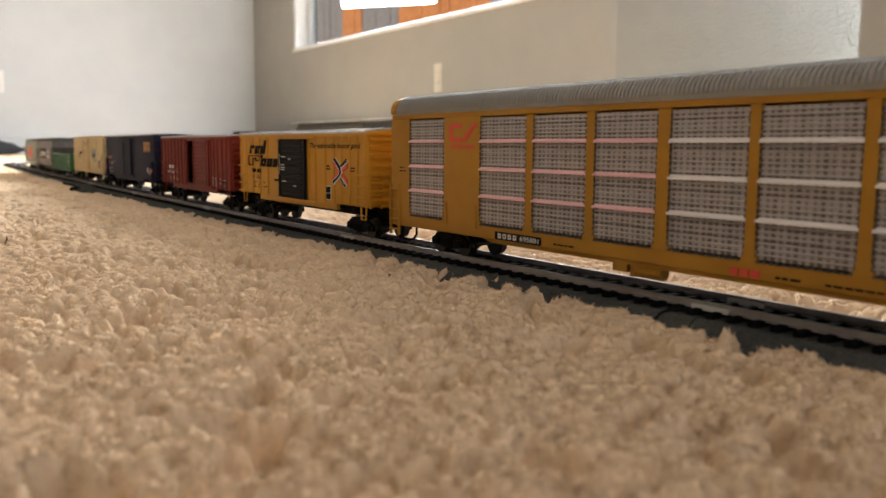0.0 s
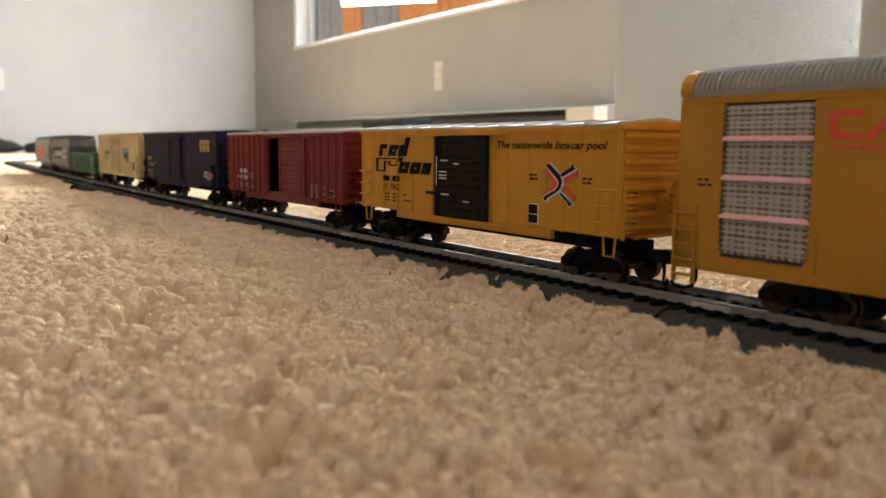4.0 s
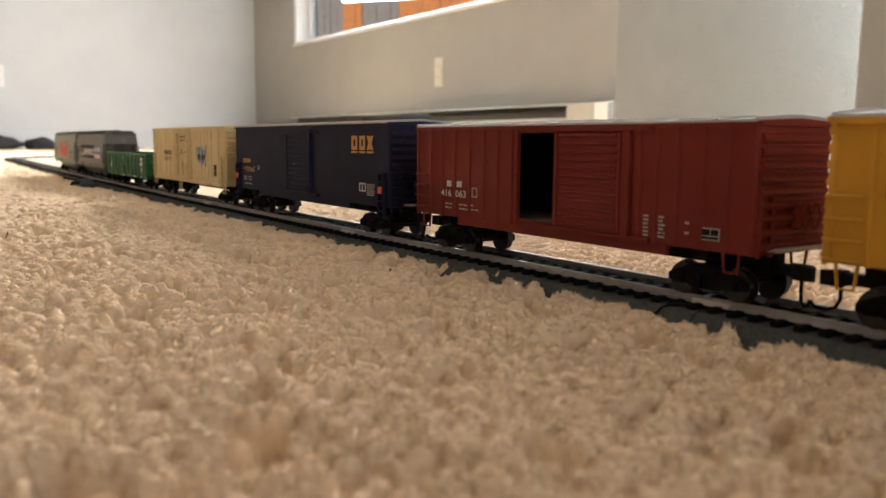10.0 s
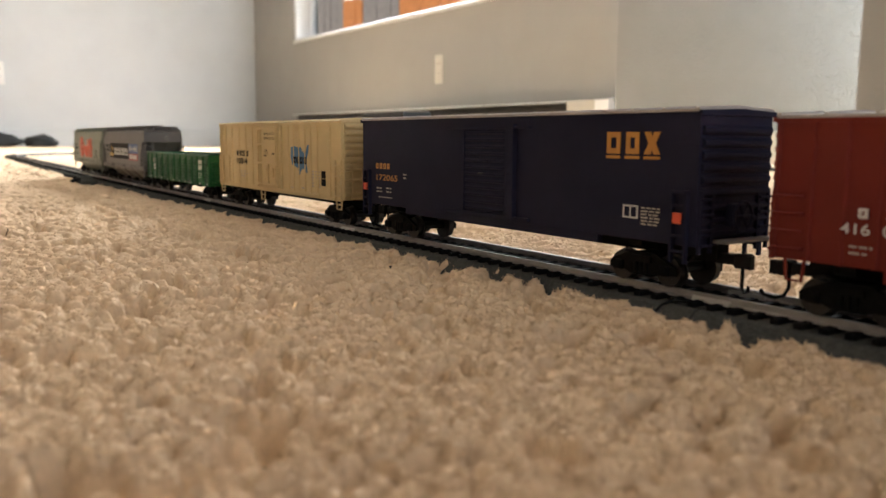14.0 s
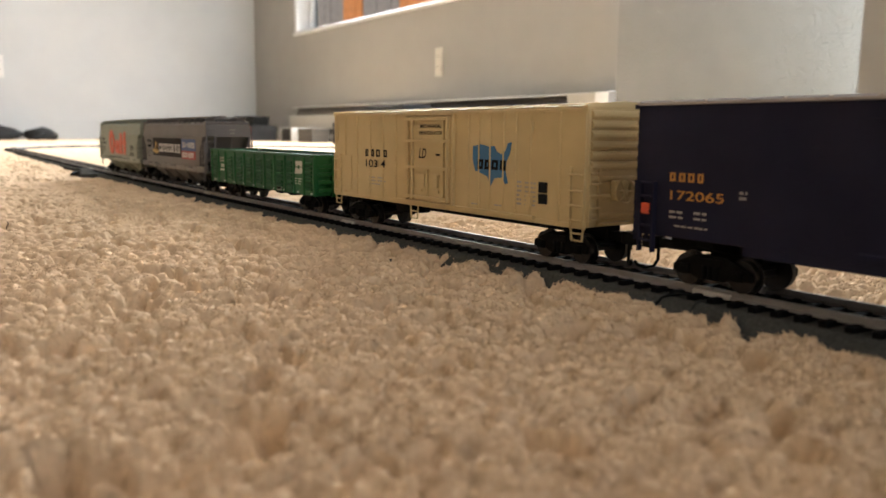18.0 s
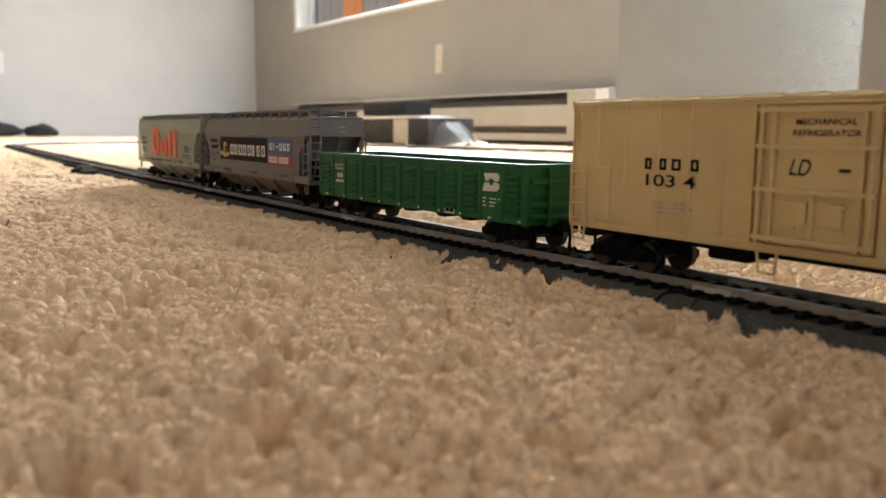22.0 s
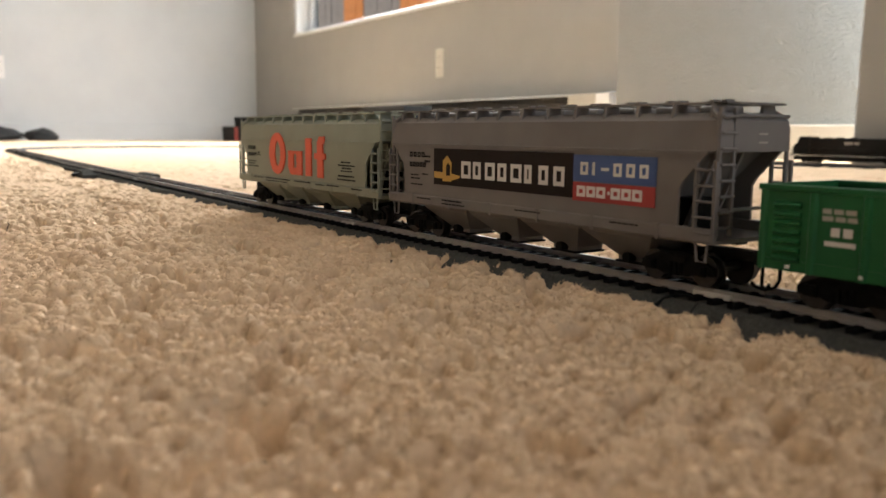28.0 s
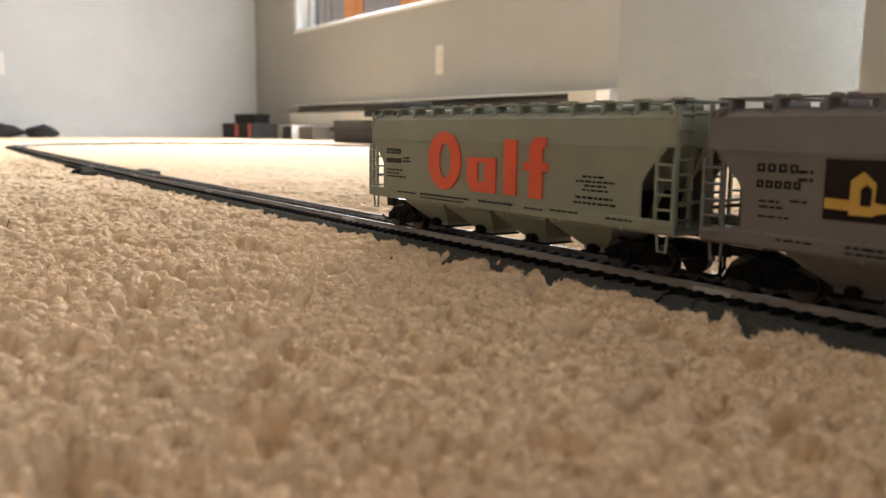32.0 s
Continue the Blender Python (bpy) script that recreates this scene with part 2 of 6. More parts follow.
def bars(name, spans, material, parent, y, thick=0.012, label="", joined=False):
    """Flat bars (x0, x1, z0, z1) on a side that faces -y."""
    if joined:
        bm = bmesh.new()
        for x0, x1, z0, z1 in spans:
            box(bm, x0, x1, y - thick, y, z0, z1)
        return tagged(part(name, bm, material, parent, label), kind="stuff")
    for x0, x1, z0, z1 in spans:
        part(name, box(bmesh.new(), x0, x1, y - thick, y, z0, z1), material, parent, label)


def hollow(name, spans, stroke, material, parent, y, thick=0.012, label="", slant=0.0):
    """Plain upright frames (x0, x1, z0, z1) with an open slot, on a side that faces -y."""
    for x0, x1, z0, z1 in spans:
        bm = bmesh.new()
        for a, b, c, d in ((x0, x0 + stroke, z0, z1), (x1 - stroke, x1, z0, z1), (x0 + stroke, x1 - stroke, z0, z0 + stroke), (x0 + stroke, x1 - stroke, z1 - stroke, z1)):
            p, q = slant * (c - z0), slant * (d - z0)
            prism(bm, [(a + p, c), (b + p, c), (b + q, d), (a + q, d)], "y", y - thick, y)
        part(name, bm, material, parent, label)


# ---- the line of the track: s in cm along it, 0 beside the camera ----
RAIL_Z = 0.40
BEND_S = (-245, -222, -180, -140, -100, -60, -20, 20, 160)
BEND_A = (-0.0440, -0.0433, -0.0411, -0.0368, -0.0275, -0.0102, 0.0041, 0.0051, 0.0051)
STEP_S = np.arange(-246.0, 160.0, 0.5)
HEADING = np.interp(STEP_S, BEND_S, BEND_A)
LINE_X = np.cumsum(np.cos(HEADING)) * 0.5
LINE_Y = np.cumsum(np.sin(HEADING)) * 0.5
AT20 = int(np.argmin(abs(STEP_S + 20)))
LINE_X, LINE_Y = LINE_X - LINE_X[AT20] - 20.0, LINE_Y - LINE_Y[AT20]


def on_line(s):
    return float(np.interp(s, STEP_S, LINE_X)), float(np.interp(s, STEP_S, LINE_Y))


def chord(sa, sb):
    """Pose, in metres on the rail heads, of a thing that stands on the line at sa (front) and sb (back)."""
    (xa, ya), (xb, yb) = on_line(sa), on_line(sb)
    return pose((xa + xb) / 2 * CM, (ya + yb) / 2 * CM, RAIL_Z * CM, 0, 0, math.degrees(math.atan2(ya - yb, xa - xb)))


LEFT_R = 44.0
FAR_Y = 111.0
LEFT_X, LEFT_Y = on_line(-221.39)
RIGHT_X, RIGHT_Y = on_line(146.61)
RIGHT_R = (FAR_Y - RIGHT_Y) / 2


def far_y(x):
    return np.interp(x, (LEFT_X, -130.0, RIGHT_X), (LEFT_Y + 2 * LEFT_R, FAR_Y, FAR_Y))


# ---- floor, walls, ceiling ----
X_FAR, X_NEAR, Y_BACK, Y_WIN, Y_PEEL, TOP = -465.0, 230.0, -300.0, 163.0, 142.0, 244.0


def noise2(x, y, seed=0):
    """Smooth value noise on a unit lattice, -1 to 1."""
    xi, yi = np.floor(x).astype(np.int64), np.floor(y).astype(np.int64)
    fx, fy = x - xi, y - yi
    fx, fy = fx * fx * (3 - 2 * fx), fy * fy * (3 - 2 * fy)

    def h(a, b):
        k = (a * 374761393 + b * 668265263 + seed * 144269504) & 0xFFFFFFFF
        k = ((k ^ (k >> 13)) * 1274126177) & 0xFFFFFFFF
        return ((k ^ (k >> 16)) & 0xFFFF) / 32767.5 - 1.0
    return (h(xi, yi) * (1 - fx) + h(xi + 1, yi) * fx) * (1 - fy) + (h(xi, yi + 1) * (1 - fx) + h(xi + 1, yi + 1) * fx) * fy


def hollow_at(x, y):
    """Where the pile is matted down into a hollow: 0 to 1."""
    n = noise2(x / 1.05, y / 1.0, 12) + 0.6 * noise2(x / 0.47, y / 0.45, 15) + 0.25 * noise2(x / 2.6, y / 2.2, 16)
    return np.clip((n - 0.36) / 0.26, 0, 1)


TUFT = 0.5


def tuft_at(x, y):
    """The nearest tuft of yarn: the way to its middle, in cm, and how tall it stands, 0 to 1."""
    gx, gy = x / TUFT, y / TUFT
    bx, by = np.floor(gx).astype(np.int64), np.floor(gy).astype(np.int64)
    best, dx, dy, tall = np.full(x.shape, 9.0), np.zeros_like(x), np.zeros_like(x), np.zeros_like(x)
    for i in (-1, 0, 1):
        for j in (-1, 0, 1):
            a, b = bx + i, by + j
            k = (a * 73856093 ^ b * 19349663 ^ 83492791) & 0x7FFFFFFF
            k = (k * 1103515245 + 12345) & 0x7FFFFFFF
            px = a + 0.1 + 0.8 * ((k >> 8) & 1023) / 1023.0
            py = b + 0.1 + 0.8 * ((k >> 18) & 1023) / 1023.0
            d2 = (gx - px) ** 2 + (gy - py) ** 2
            near = d2 < best
            best = np.where(near, d2, best)
            dx, dy = np.where(near, gx - px, dx), np.where(near, gy - py, dy)
            tall = np.where(near, 0.72 + 0.28 * ((k >> 5) & 255) / 255.0, tall)
    cx, cy = x - dx * TUFT, y - dy * TUFT
    return dx * TUFT, dy * TUFT, tall * (1 - 0.6 * hollow_at(cx, cy))


def track_gap(x, y):
    """Distance in cm from the middle of the nearest track."""
    near = np.abs(y - np.interp(x, LINE_X, LINE_Y))
    far = np.abs(y - far_y(x))
    d = np.minimum(near, far)
    d = np.where((x < LEFT_X) | (x > RIGHT_X), 1e3, d)
    for cx, cy, r, side in ((LEFT_X, LEFT_Y + LEFT_R, LEFT_R, -1), (RIGHT_X, RIGHT_Y + RIGHT_R, RIGHT_R, 1)):
        ring = np.abs(np.hypot(x - cx, y - cy) - r)
        d = np.where((x - cx) * side > 0, np.minimum(d, ring), d)
    return d


def lines(*runs):
    out = []
    for a, b, step in runs:
        out += list(np.arange(a, b, step))
    return np.array(out + [runs[-1][1]])


def trench(x, y):
    """How far the pile is pressed down by the track, 0 to 1."""
    wide = 2.0 + 0.4 * np.clip((x + 26) / 12, 0, 1)
    return np.clip((wide + 0.55 * noise2(x / 0.8, y / 0.8, 9) - track_gap(x, y)) / 0.45, 0, 1)


def backing(x, y):
    """Slow rise and fall of the carpet, in cm."""
    return 0.10 * noise2(x / 2.3, y / 2.3, 5) + 0.07 * noise2(x / 1.1, y / 1.1, 6) - np.where(y > 0, 0.12, 0.75) * hollow_at(x, y)


def pile(x, y):
    """Height of the carpet's dense lower yarn, in cm."""
    dx, dy, tall = tuft_at(x + 0.05 * noise2(x / 0.2, y / 0.2, 3), y + 0.05 * noise2(x / 0.2, y / 0.2, 4))
    near = np.clip((x + 85) / 50, 0, 1)
    z = -0.36 + backing(x, y) + (0.16 + 0.22 * near) * tall * (1 - np.clip((dx * dx + dy * dy) / 0.11, 0, 1) ** 1.6) + 0.03 * noise2(x / 0.19, y / 0.19, 7)
    sink = trench(x, y)
    return z * (1 - sink) - 0.95 * sink


def carpet():
    gx = lines((X_FAR - 8, -150, 1.8), (-150, -75, 0.4), (-75, -40, 0.2), (-40, 3, 0.1), (3, 30, 0.6), (30, X_NEAR + 8, 3.0))
    gy = lines((Y_BACK - 8, -23, 5.0), (-23, -1.5, 0.1), (-1.5, 10, 0.18), (10, 22, 0.35), (22, 60, 0.8), (60, Y_WIN + 3, 1.6))
    x, y = np.meshgrid(gx, gy, indexing="ij")
    z = pile(x, y)
    jx, jy = 0.05 * noise2(x / 0.2, y / 0.2, 10), 0.05 * noise2(x / 0.2, y / 0.2, 11)
    n, m = x.shape
    co = np.stack(((x + jx) * CM, (y + jy) * CM, z * CM), -1).reshape(-1, 3)
    i = np.arange(n * m).reshape(n, m)
    quads = np.stack((i[:-1, :-1], i[1:, :-1], i[1:, 1:], i[:-1, 1:]), -1).reshape(-1, 4)
    me = bpy.data.meshes.new("carpet")
    me.vertices.add(len(co))
    me.vertices.foreach_set("co", co.astype(np.float32).ravel())
    me.loops.add(quads.size)
    me.loops.foreach_set("vertex_index", quads.astype(np.int32).ravel())
    me.polygons.add(len(quads))
    me.polygons.foreach_set("loop_start", np.arange(0, quads.size, 4, dtype=np.int32))
    me.polygons.foreach_set("use_smooth", np.ones(len(quads), dtype=bool))
    me.update(calc_edges=True)
    me.materials.append(M_CARPET)
    tagged(new("floor", me), "beige cut-pile carpet with thick fuzzy tufts", kind="structure")


carpet()


def yarn(name, label, x, y, seed, thin, fat, step, sides, joints):
    """Fibres that fan out of the tufts: bent strands that taper to a point."""
    r = np.random.RandomState(seed)
    dx, dy, tall = tuft_at(x, y)
    keep = (x < 12) & (trench(x, y) < 0.3)
    x, y, dx, dy, tall = x[keep], y[keep], dx[keep], dy[keep], tall[keep]
    n = len(x)
    cx, cy = x - dx, y - dy
    p = np.stack((x, y, pile(x, y) - 0.02), -1)
    way = np.stack((2.4 * dx, 2.4 * dy, np.full(n, 0.7)), -1) + r.normal(0, 0.4, (n, 3))
    way /= np.linalg.norm(way, axis=1, keepdims=True)
    thick, long = r.uniform(thin, fat, n), tall * r.uniform(0.65, 1.25, n)
    rings = []
    for k in range(joints):
        u = np.cross(way, np.array((0.3, 0.5, 0.81)))
        u /= np.linalg.norm(u, axis=1, keepdims=True) + 1e-9
        v = np.cross(way, u)
        w = thick[:, None]
        rings += [p + w * (u * math.cos(q) + v * math.sin(q)) for q in np.arange(sides) * 2 * math.pi / sides]
        p = p + way * (step * long * r.uniform(0.7, 1.2, n))[:, None]
        way = way + r.normal(0, 0.4, (n, 3)) - np.array((0, 0, 0.12))
        way /= np.linalg.norm(way, axis=1, keepdims=True)
    rings.append(p)
    m = sides * joints + 1
    co = np.stack(rings, 1) * CM
    tri = []
    for k in range(joints - 1):
        for i in range(sides):
            j, base = (i + 1) % sides, sides * k
            tri += [(base + i, base + j, base + sides + j), (base + i, base + sides + j, base + sides + i)]
    tri += [(m - 1 - sides + i, m - 1 - sides + (i + 1) % sides, m - 1) for i in range(sides)]
    faces = (np.array(tri)[None] + m * np.arange(n)[:, None, None]).reshape(-1, 3)
    me = bpy.data.meshes.new(name)
    me.vertices.add(n * m)
    me.vertices.foreach_set("co", co.astype(np.float32).ravel())
    me.loops.add(faces.size)
    me.loops.foreach_set("vertex_index", faces.astype(np.int32).ravel())
    me.polygons.add(len(faces))
    me.polygons.foreach_set("loop_start", np.arange(0, faces.size, 3, dtype=np.int32))
    me.polygons.foreach_set("use_smooth", np.ones(len(faces), dtype=bool))
    me.update(calc_edges=True)
    me.materials.append(M_CARPET)
    tagged(new(name, me), label, "carpet", kind="stuff")


def spread(count, near, far, seed):
    """Places on the carpet before the track, thicker towards the near end."""
    r = np.random.RandomState(seed)
    d, a = near * (far / near) ** r.uniform(0, 1, count) ** 0.75, math.pi - 0.6 + r.uniform(-0.56, 0.56, count)
    return 1.05 + d * np.cos(a), -21.1 + d * np.sin(a)


yarn("carpet_fibers", "fluffy fibres of beige carpet yarn", *spread(200000, 6, 62, 3), 3, 0.008, 0.016, 0.075, 3, 2)
box_ = lambda *a, **k: box(bmesh.new(), *a, **k)
solid("floor_slab", box_(X_FAR - 12, X_NEAR + 12, Y_BACK - 12, Y_WIN + 14, -12, -1.2), M_DARK, "concrete floor slab under the carpet")
solid("ceiling", box_(X_FAR - 12, X_NEAR + 12, Y_BACK - 12, Y_WIN + 14, TOP, TOP + 12), M_CEIL, "white textured ceiling")
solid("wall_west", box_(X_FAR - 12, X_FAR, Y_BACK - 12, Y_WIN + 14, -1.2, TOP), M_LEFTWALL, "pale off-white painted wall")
solid("wall_south", box_(X_FAR, X_NEAR, Y_BACK - 12, Y_BACK, -1.2, TOP), M_SOUTH, "beige painted wall")
# window wall, in pieces round the opening
WX0, WX1, WZ0, WZ1 = -410.0, -180.0, 54.5, 176.0
PX0 = -158.0
bm = bmesh.new()
for b in ((X_FAR, WX0, Y_WIN, Y_WIN + 14, -1.2, TOP), (WX1, X_NEAR, Y_WIN, Y_WIN + 14, -1.2, TOP), (WX0, WX1, Y_WIN, Y_WIN + 14, -1.2, WZ0), (WX0, WX1, Y_WIN, Y_WIN + 14, WZ1, TOP)):
    box(bm, *b)
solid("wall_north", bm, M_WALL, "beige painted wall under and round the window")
bm = bmesh.new()
box(bm, PX0, X_NEAR, Y_PEEL, Y_WIN - 0.2, -1.2, TOP)
bmesh.ops.bevel(bm, geom=[e for e in bm.edges if abs(e.verts[0].co.z - e.verts[1].co.z) > 1 and e.verts[0].co.x < PX0 * CM + 0.01 and e.verts[0].co.y < Y_PEEL * CM + 0.01], offset=0.006, segments=3, affect="EDGES", profile=0.5)
solid("wall_bump", bm, M_ORANGEPEEL, "off-white wall with orange-peel texture beside the heater")
# east wall with the glass door
DY0, DY1, DZ1 = -75.0, 108.0, 206.0
bm = bmesh.new()
for b in ((X_NEAR, X_NEAR + 12, Y_BACK - 12, DY0, -1.2, TOP), (X_NEAR, X_NEAR + 12, DY1, Y_WIN + 14, -1.2, TOP), (X_NEAR, X_NEAR + 12, DY0, DY1, DZ1, TOP)):
    box(bm, *b)
solid("wall_east", bm, M_WALL, "beige painted wall round the glass door")
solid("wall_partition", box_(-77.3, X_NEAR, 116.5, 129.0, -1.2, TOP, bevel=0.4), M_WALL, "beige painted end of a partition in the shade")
# unseen window, added to go with the light behind the partition
side = thing("unseen_window", "unseen narrow white-framed window, added to light the orange-peel wall", "window")
side["kind"] = "structure"
for nm, b in (("frame_side", (-45, -41, 129.2, 131, -1.2, TOP)), ("frame_side", (-45, -41, 140, Y_PEEL - 0.2, -1.2, TOP)), ("frame_bottom", (-45, -41, 131, 140, -1.2, 4)), ("frame_top", (-45, -41, 131, 140, 200, TOP))):
    part(nm, box_(*b), M_WHITE, side)
g = part("pane", box_(-43.2, -42.8, 131, 140, 4, 200), M_GLASS, side)
g.visible_shadow = False
solid("baseboard", box_(PX0 + 0.2, -60, Y_PEEL - 1.4, Y_PEEL - 0.01, -0.6, 7.2, bevel=0.3), M_TRIM, "painted wooden baseboard")
solid("baseboard_west", box_(X_FAR + 0.01, X_FAR + 1.4, -200, Y_WIN - 6, -0.6, 8.5, bevel=0.3), M_LEFTWALL, "painted wooden baseboard")

# window: frame, sash, glass, sill
win = thing("window_1", "white-framed window over the baseboard heater, fence behind it", "window")
win["kind"] = "structure"
for nm, b in (("frame_side", (WX0, WX0 + 1.6, Y_WIN + 0.6, Y_WIN + 12, WZ0, WZ1)), ("frame_side", (WX1 - 1.6, WX1, Y_WIN + 0.6, Y_WIN + 12, WZ0, WZ1)),
              ("frame_bottom", (WX0 + 1.6, WX1 - 1.6, Y_WIN + 0.6, Y_WIN + 12, WZ0, WZ0 + 1.6)), ("frame_top", (WX0 + 1.6, WX1 - 1.6, Y_WIN + 0.6, Y_WIN + 12, WZ1 - 1.6, WZ1)),
              ("sash_side", (WX0 + 4.4, WX0 + 5.4, Y_WIN + 7, Y_WIN + 9, WZ0 + 1.6, WZ1 - 1.6)),
              ("sill", (WX0 - 0.3, WX1 + 0.3, Y_WIN - 0.5, Y_WIN + 0.55, WZ0 - 0.5, WZ0 + 0.9))):
    part(nm, box_(*b, bevel=0.25), M_WHITE, win)
g = part("pane", box_(WX0 + 1.6, WX1 - 1.6, Y_WIN + 9.2, Y_WIN + 9.6, WZ0 + 1.6, WZ1 - 1.6), M_GLASS, win)
g.visible_shadow = False
door = thing("door_1", "white-framed sliding glass door", "glass door")
door["kind"] = "structure"
for nm, b in (("frame_side", (X_NEAR + 3, X_NEAR + 9, DY0, DY0 + 6, -1.2, DZ1)), ("frame_side", (X_NEAR + 3, X_NEAR + 9, DY1 - 6, DY1, -1.2, DZ1)), ("frame_top", (X_NEAR + 3, X_NEAR + 9, DY0 + 6, DY1 - 6, DZ1 - 6, DZ1)), ("stile", (X_NEAR + 4, X_NEAR + 8, 14, 20, -1.2, DZ1 - 6))):
    part(nm, box_(*b, bevel=0.3), M_WHITE, door)
for a, b in ((DY0 + 6, 14), (20, DY1 - 6)):
    g = part("pane", box_(X_NEAR + 5.8, X_NEAR + 6.2, a, b, 0, DZ1 - 6), M_GLASS, door)
    g.visible_shadow = False

# yard behind the window
solid("ground", box_(-3000, 3000, Y_WIN + 14, 6000, -30, -12), M_YARD, "dry ground of the yard")
fence = thing("fence", "tall cedar board fence, orange in the sun with grey weathered boards", "fence")
rng = random.Random(5)
for i in range(70):
    x = -1500 + i * 22.0
    grey = not (-1240 < x < -1185 or -1070 < x < -840)
    part("board", box_(x, x + 21.0, 620 + rng.uniform(-1, 1), 622.5, -12, 330 + rng.uniform(-3, 3)), M_FENCEGREY if grey else M_FENCE, fence)
for z in (40, 150, 260):
    part("rail", box_(-1500, 40, 622.6, 627, z, z + 9), M_FENCE, fence)


# baseboard heater under the window
def heater():
    ob = thing("baseboard_heater", "long cream enamelled baseboard heater with dark slots, white end cap", "heater", x=0, y=0)
    x0, x1, y0, y1 = -404.0, -174.5, Y_WIN - 6.2, Y_WIN
    part("back_plate", box_(x0, x1, y1 - 1.0, y1 - 0.02, 0.8, 16.9), M_DARK, ob, "dark back of the heater")
    part("fin_pack", box_(x0 + 6, x1 - 8, y0 + 1.6, y1 - 1.2, 2.6, 14.5), M_DARK, ob, "dark finned heating element")
    bm = bmesh.new()
    prism(bm, [(y0 + 1.6, 16.9), (y1, 17.3), (y1, 17.0), (y0 + 1.6, 16.6), (y0 + 1.4, 16.5), (y0 + 1.4, 16.8)], "x", x0, x1)
    part("top_hood", bm, M_HEATER, ob)
    part("front_panel", box_(x0, x1 - 6.0, y0, y0 + 0.5, 6.0, 12.6, bevel=0.15), M_HEATER, ob)
    part("lower_rail", box_(x0, x1 - 6.0, y0 + 0.4, y0 + 0.9, 1.2, 3.6, bevel=0.1), M_HEATER, ob)
    part("end_panel", box_(x1 - 18.0, x1 - 5.5, y0 - 0.15, y0 + 0.3, 1.2, 16.9, bevel=0.15), M_HEATER, ob)
    bm = bmesh.new()
    prism(bm, [(y0 - 0.5, 16.9), (y1, 17.6), (y1, 1.0), (y0 + 1.4, 1.0), (y0 + 1.2, 3.0), (y0 - 0.5, 5.4)], "x", x1 - 5.4, x1)
    part("end_cap", bm, M_CAP_LIT, ob, "white end cap, its side light put into the colour")


heater()


def outlet(name, m):
    ob = thing(name, "white wall outlet plate with two sockets", "outlet")
    part("plate", box_(-2.6, 2.6, -0.5, 0, -5.5, 5.5, bevel=0.2), M_OUTLET, ob)
    for z in (2.0, -2.0):
        part("socket", box_(-1.7, 1.7, -0.75, -0.5, z - 1.4, z + 1.4, bevel=0.25), M_OUTLET, ob)
    for z in (2.3, -1.7):
        bm = bmesh.new()
        box(bm, -0.8, -0.55, -0.77, -0.7, z - 0.4, z + 0.4)
        box(bm, 0.55, 0.8, -0.77, -0.7, z - 0.4, z + 0.4)
        part("slots", bm, M_DARK, ob)
    ob.matrix_basis = m
    return ob


outlet("wall_outlet", pose(-2.73, Y_WIN * CM, 0.32))
outlet("wall_outlet", pose(X_FAR * CM, 0.30, 0.356, 0, 0, 90))


# ---- track, in sections that click together ----
def tie_mesh():
    return data_of("tie", box_(-0.11, 0.11, -1.5, 1.5, -0.42, -0.20), M_TIE)


TIE = tie_mesh()


def profile():
    return [(-2.35, -1.1), (-2.25, -0.95), (-1.72, -0.42), (-1.6, -0.36), (1.6, -0.36), (1.72, -0.42), (2.25, -0.95), (2.35, -1.1)]


RAILHEAD = [(-0.14, -0.24), (0.14, -0.24), (0.14, -0.21), (0.045, -0.17), (0.045, -0.08), (0.055, -0.06), (0.055, -0.005), (0.04, 0.0), (-0.04, 0.0), (-0.055, -0.005), (-0.055, -0.06), (-0.045, -0.08), (-0.045, -0.17), (-0.14, -0.21)]


def straight(m, length, single, group):
    ob = thing("track_section", "straight model railway track on grey plastic roadbed", "train track", group)
    ob.matrix_basis = m
    h = length / 2
    part("roadbed", prism(bmesh.new(), profile(), "x", -h + 0.03, h - 0.03), M_ROADBED, ob)
    for w in (-0.86, 0.86):
        part("rail", prism(bmesh.new(), [(w + a, b) for a, b in RAILHEAD], "x", -h + 0.02, h - 0.02), M_RAIL, ob)
        bm = bmesh.new()
        box(bm, h - 0.65, h + 0.65, w - 0.17, w + 0.17, -0.25, -0.1)
        part("rail_joiner", bm, M_JOINER, ob)
    n = int(length / 0.69)
    if single:
        for i in range(n):
            t = part("tie", TIE, M_TIE, ob)
            t.location.x = (-h + (i + 0.5) * length / n) * CM
    else:
        bm = bmesh.new()
        for i in range(n):
            x = -h + (i + 0.5) * length / n
            box(bm, x - 0.11, x + 0.11, -1.5, 1.5, -0.42, -0.20)
        tagged(part("ties", bm, M_TIE, ob), kind="stuff")
    return ob


for i in range(16):
    s1 = -221.39 + 23.0 * i
    straight(chord(s1 + 23.0, s1), 23.0, 3 <= i <= 10, "sections of the train track")
for i in range(4):
    xa, xb = LEFT_X + (-130.0 - LEFT_X) * i / 4, LEFT_X + (-130.0 - LEFT_X) * (i + 1) / 4
    straight(pose((xa + xb) / 2 * CM, float(far_y((xa + xb) / 2)) * CM, RAIL_Z * CM, 0, 0, math.degrees(math.atan2(far_y(xb) - far_y(xa), xb - xa))), math.hypot(xb - xa, far_y(xb) - far_y(xa)), False, "sections of the train track")
for i in range(12):
    xa, xb = -130.0 + (RIGHT_X + 130.0) * i / 12, -130.0 + (RIGHT_X + 130.0) * (i + 1) / 12
    straight(pose((xa + xb) / 2 * CM, FAR_Y * CM, RAIL_Z * CM), xb - xa, False, "sections of the train track")


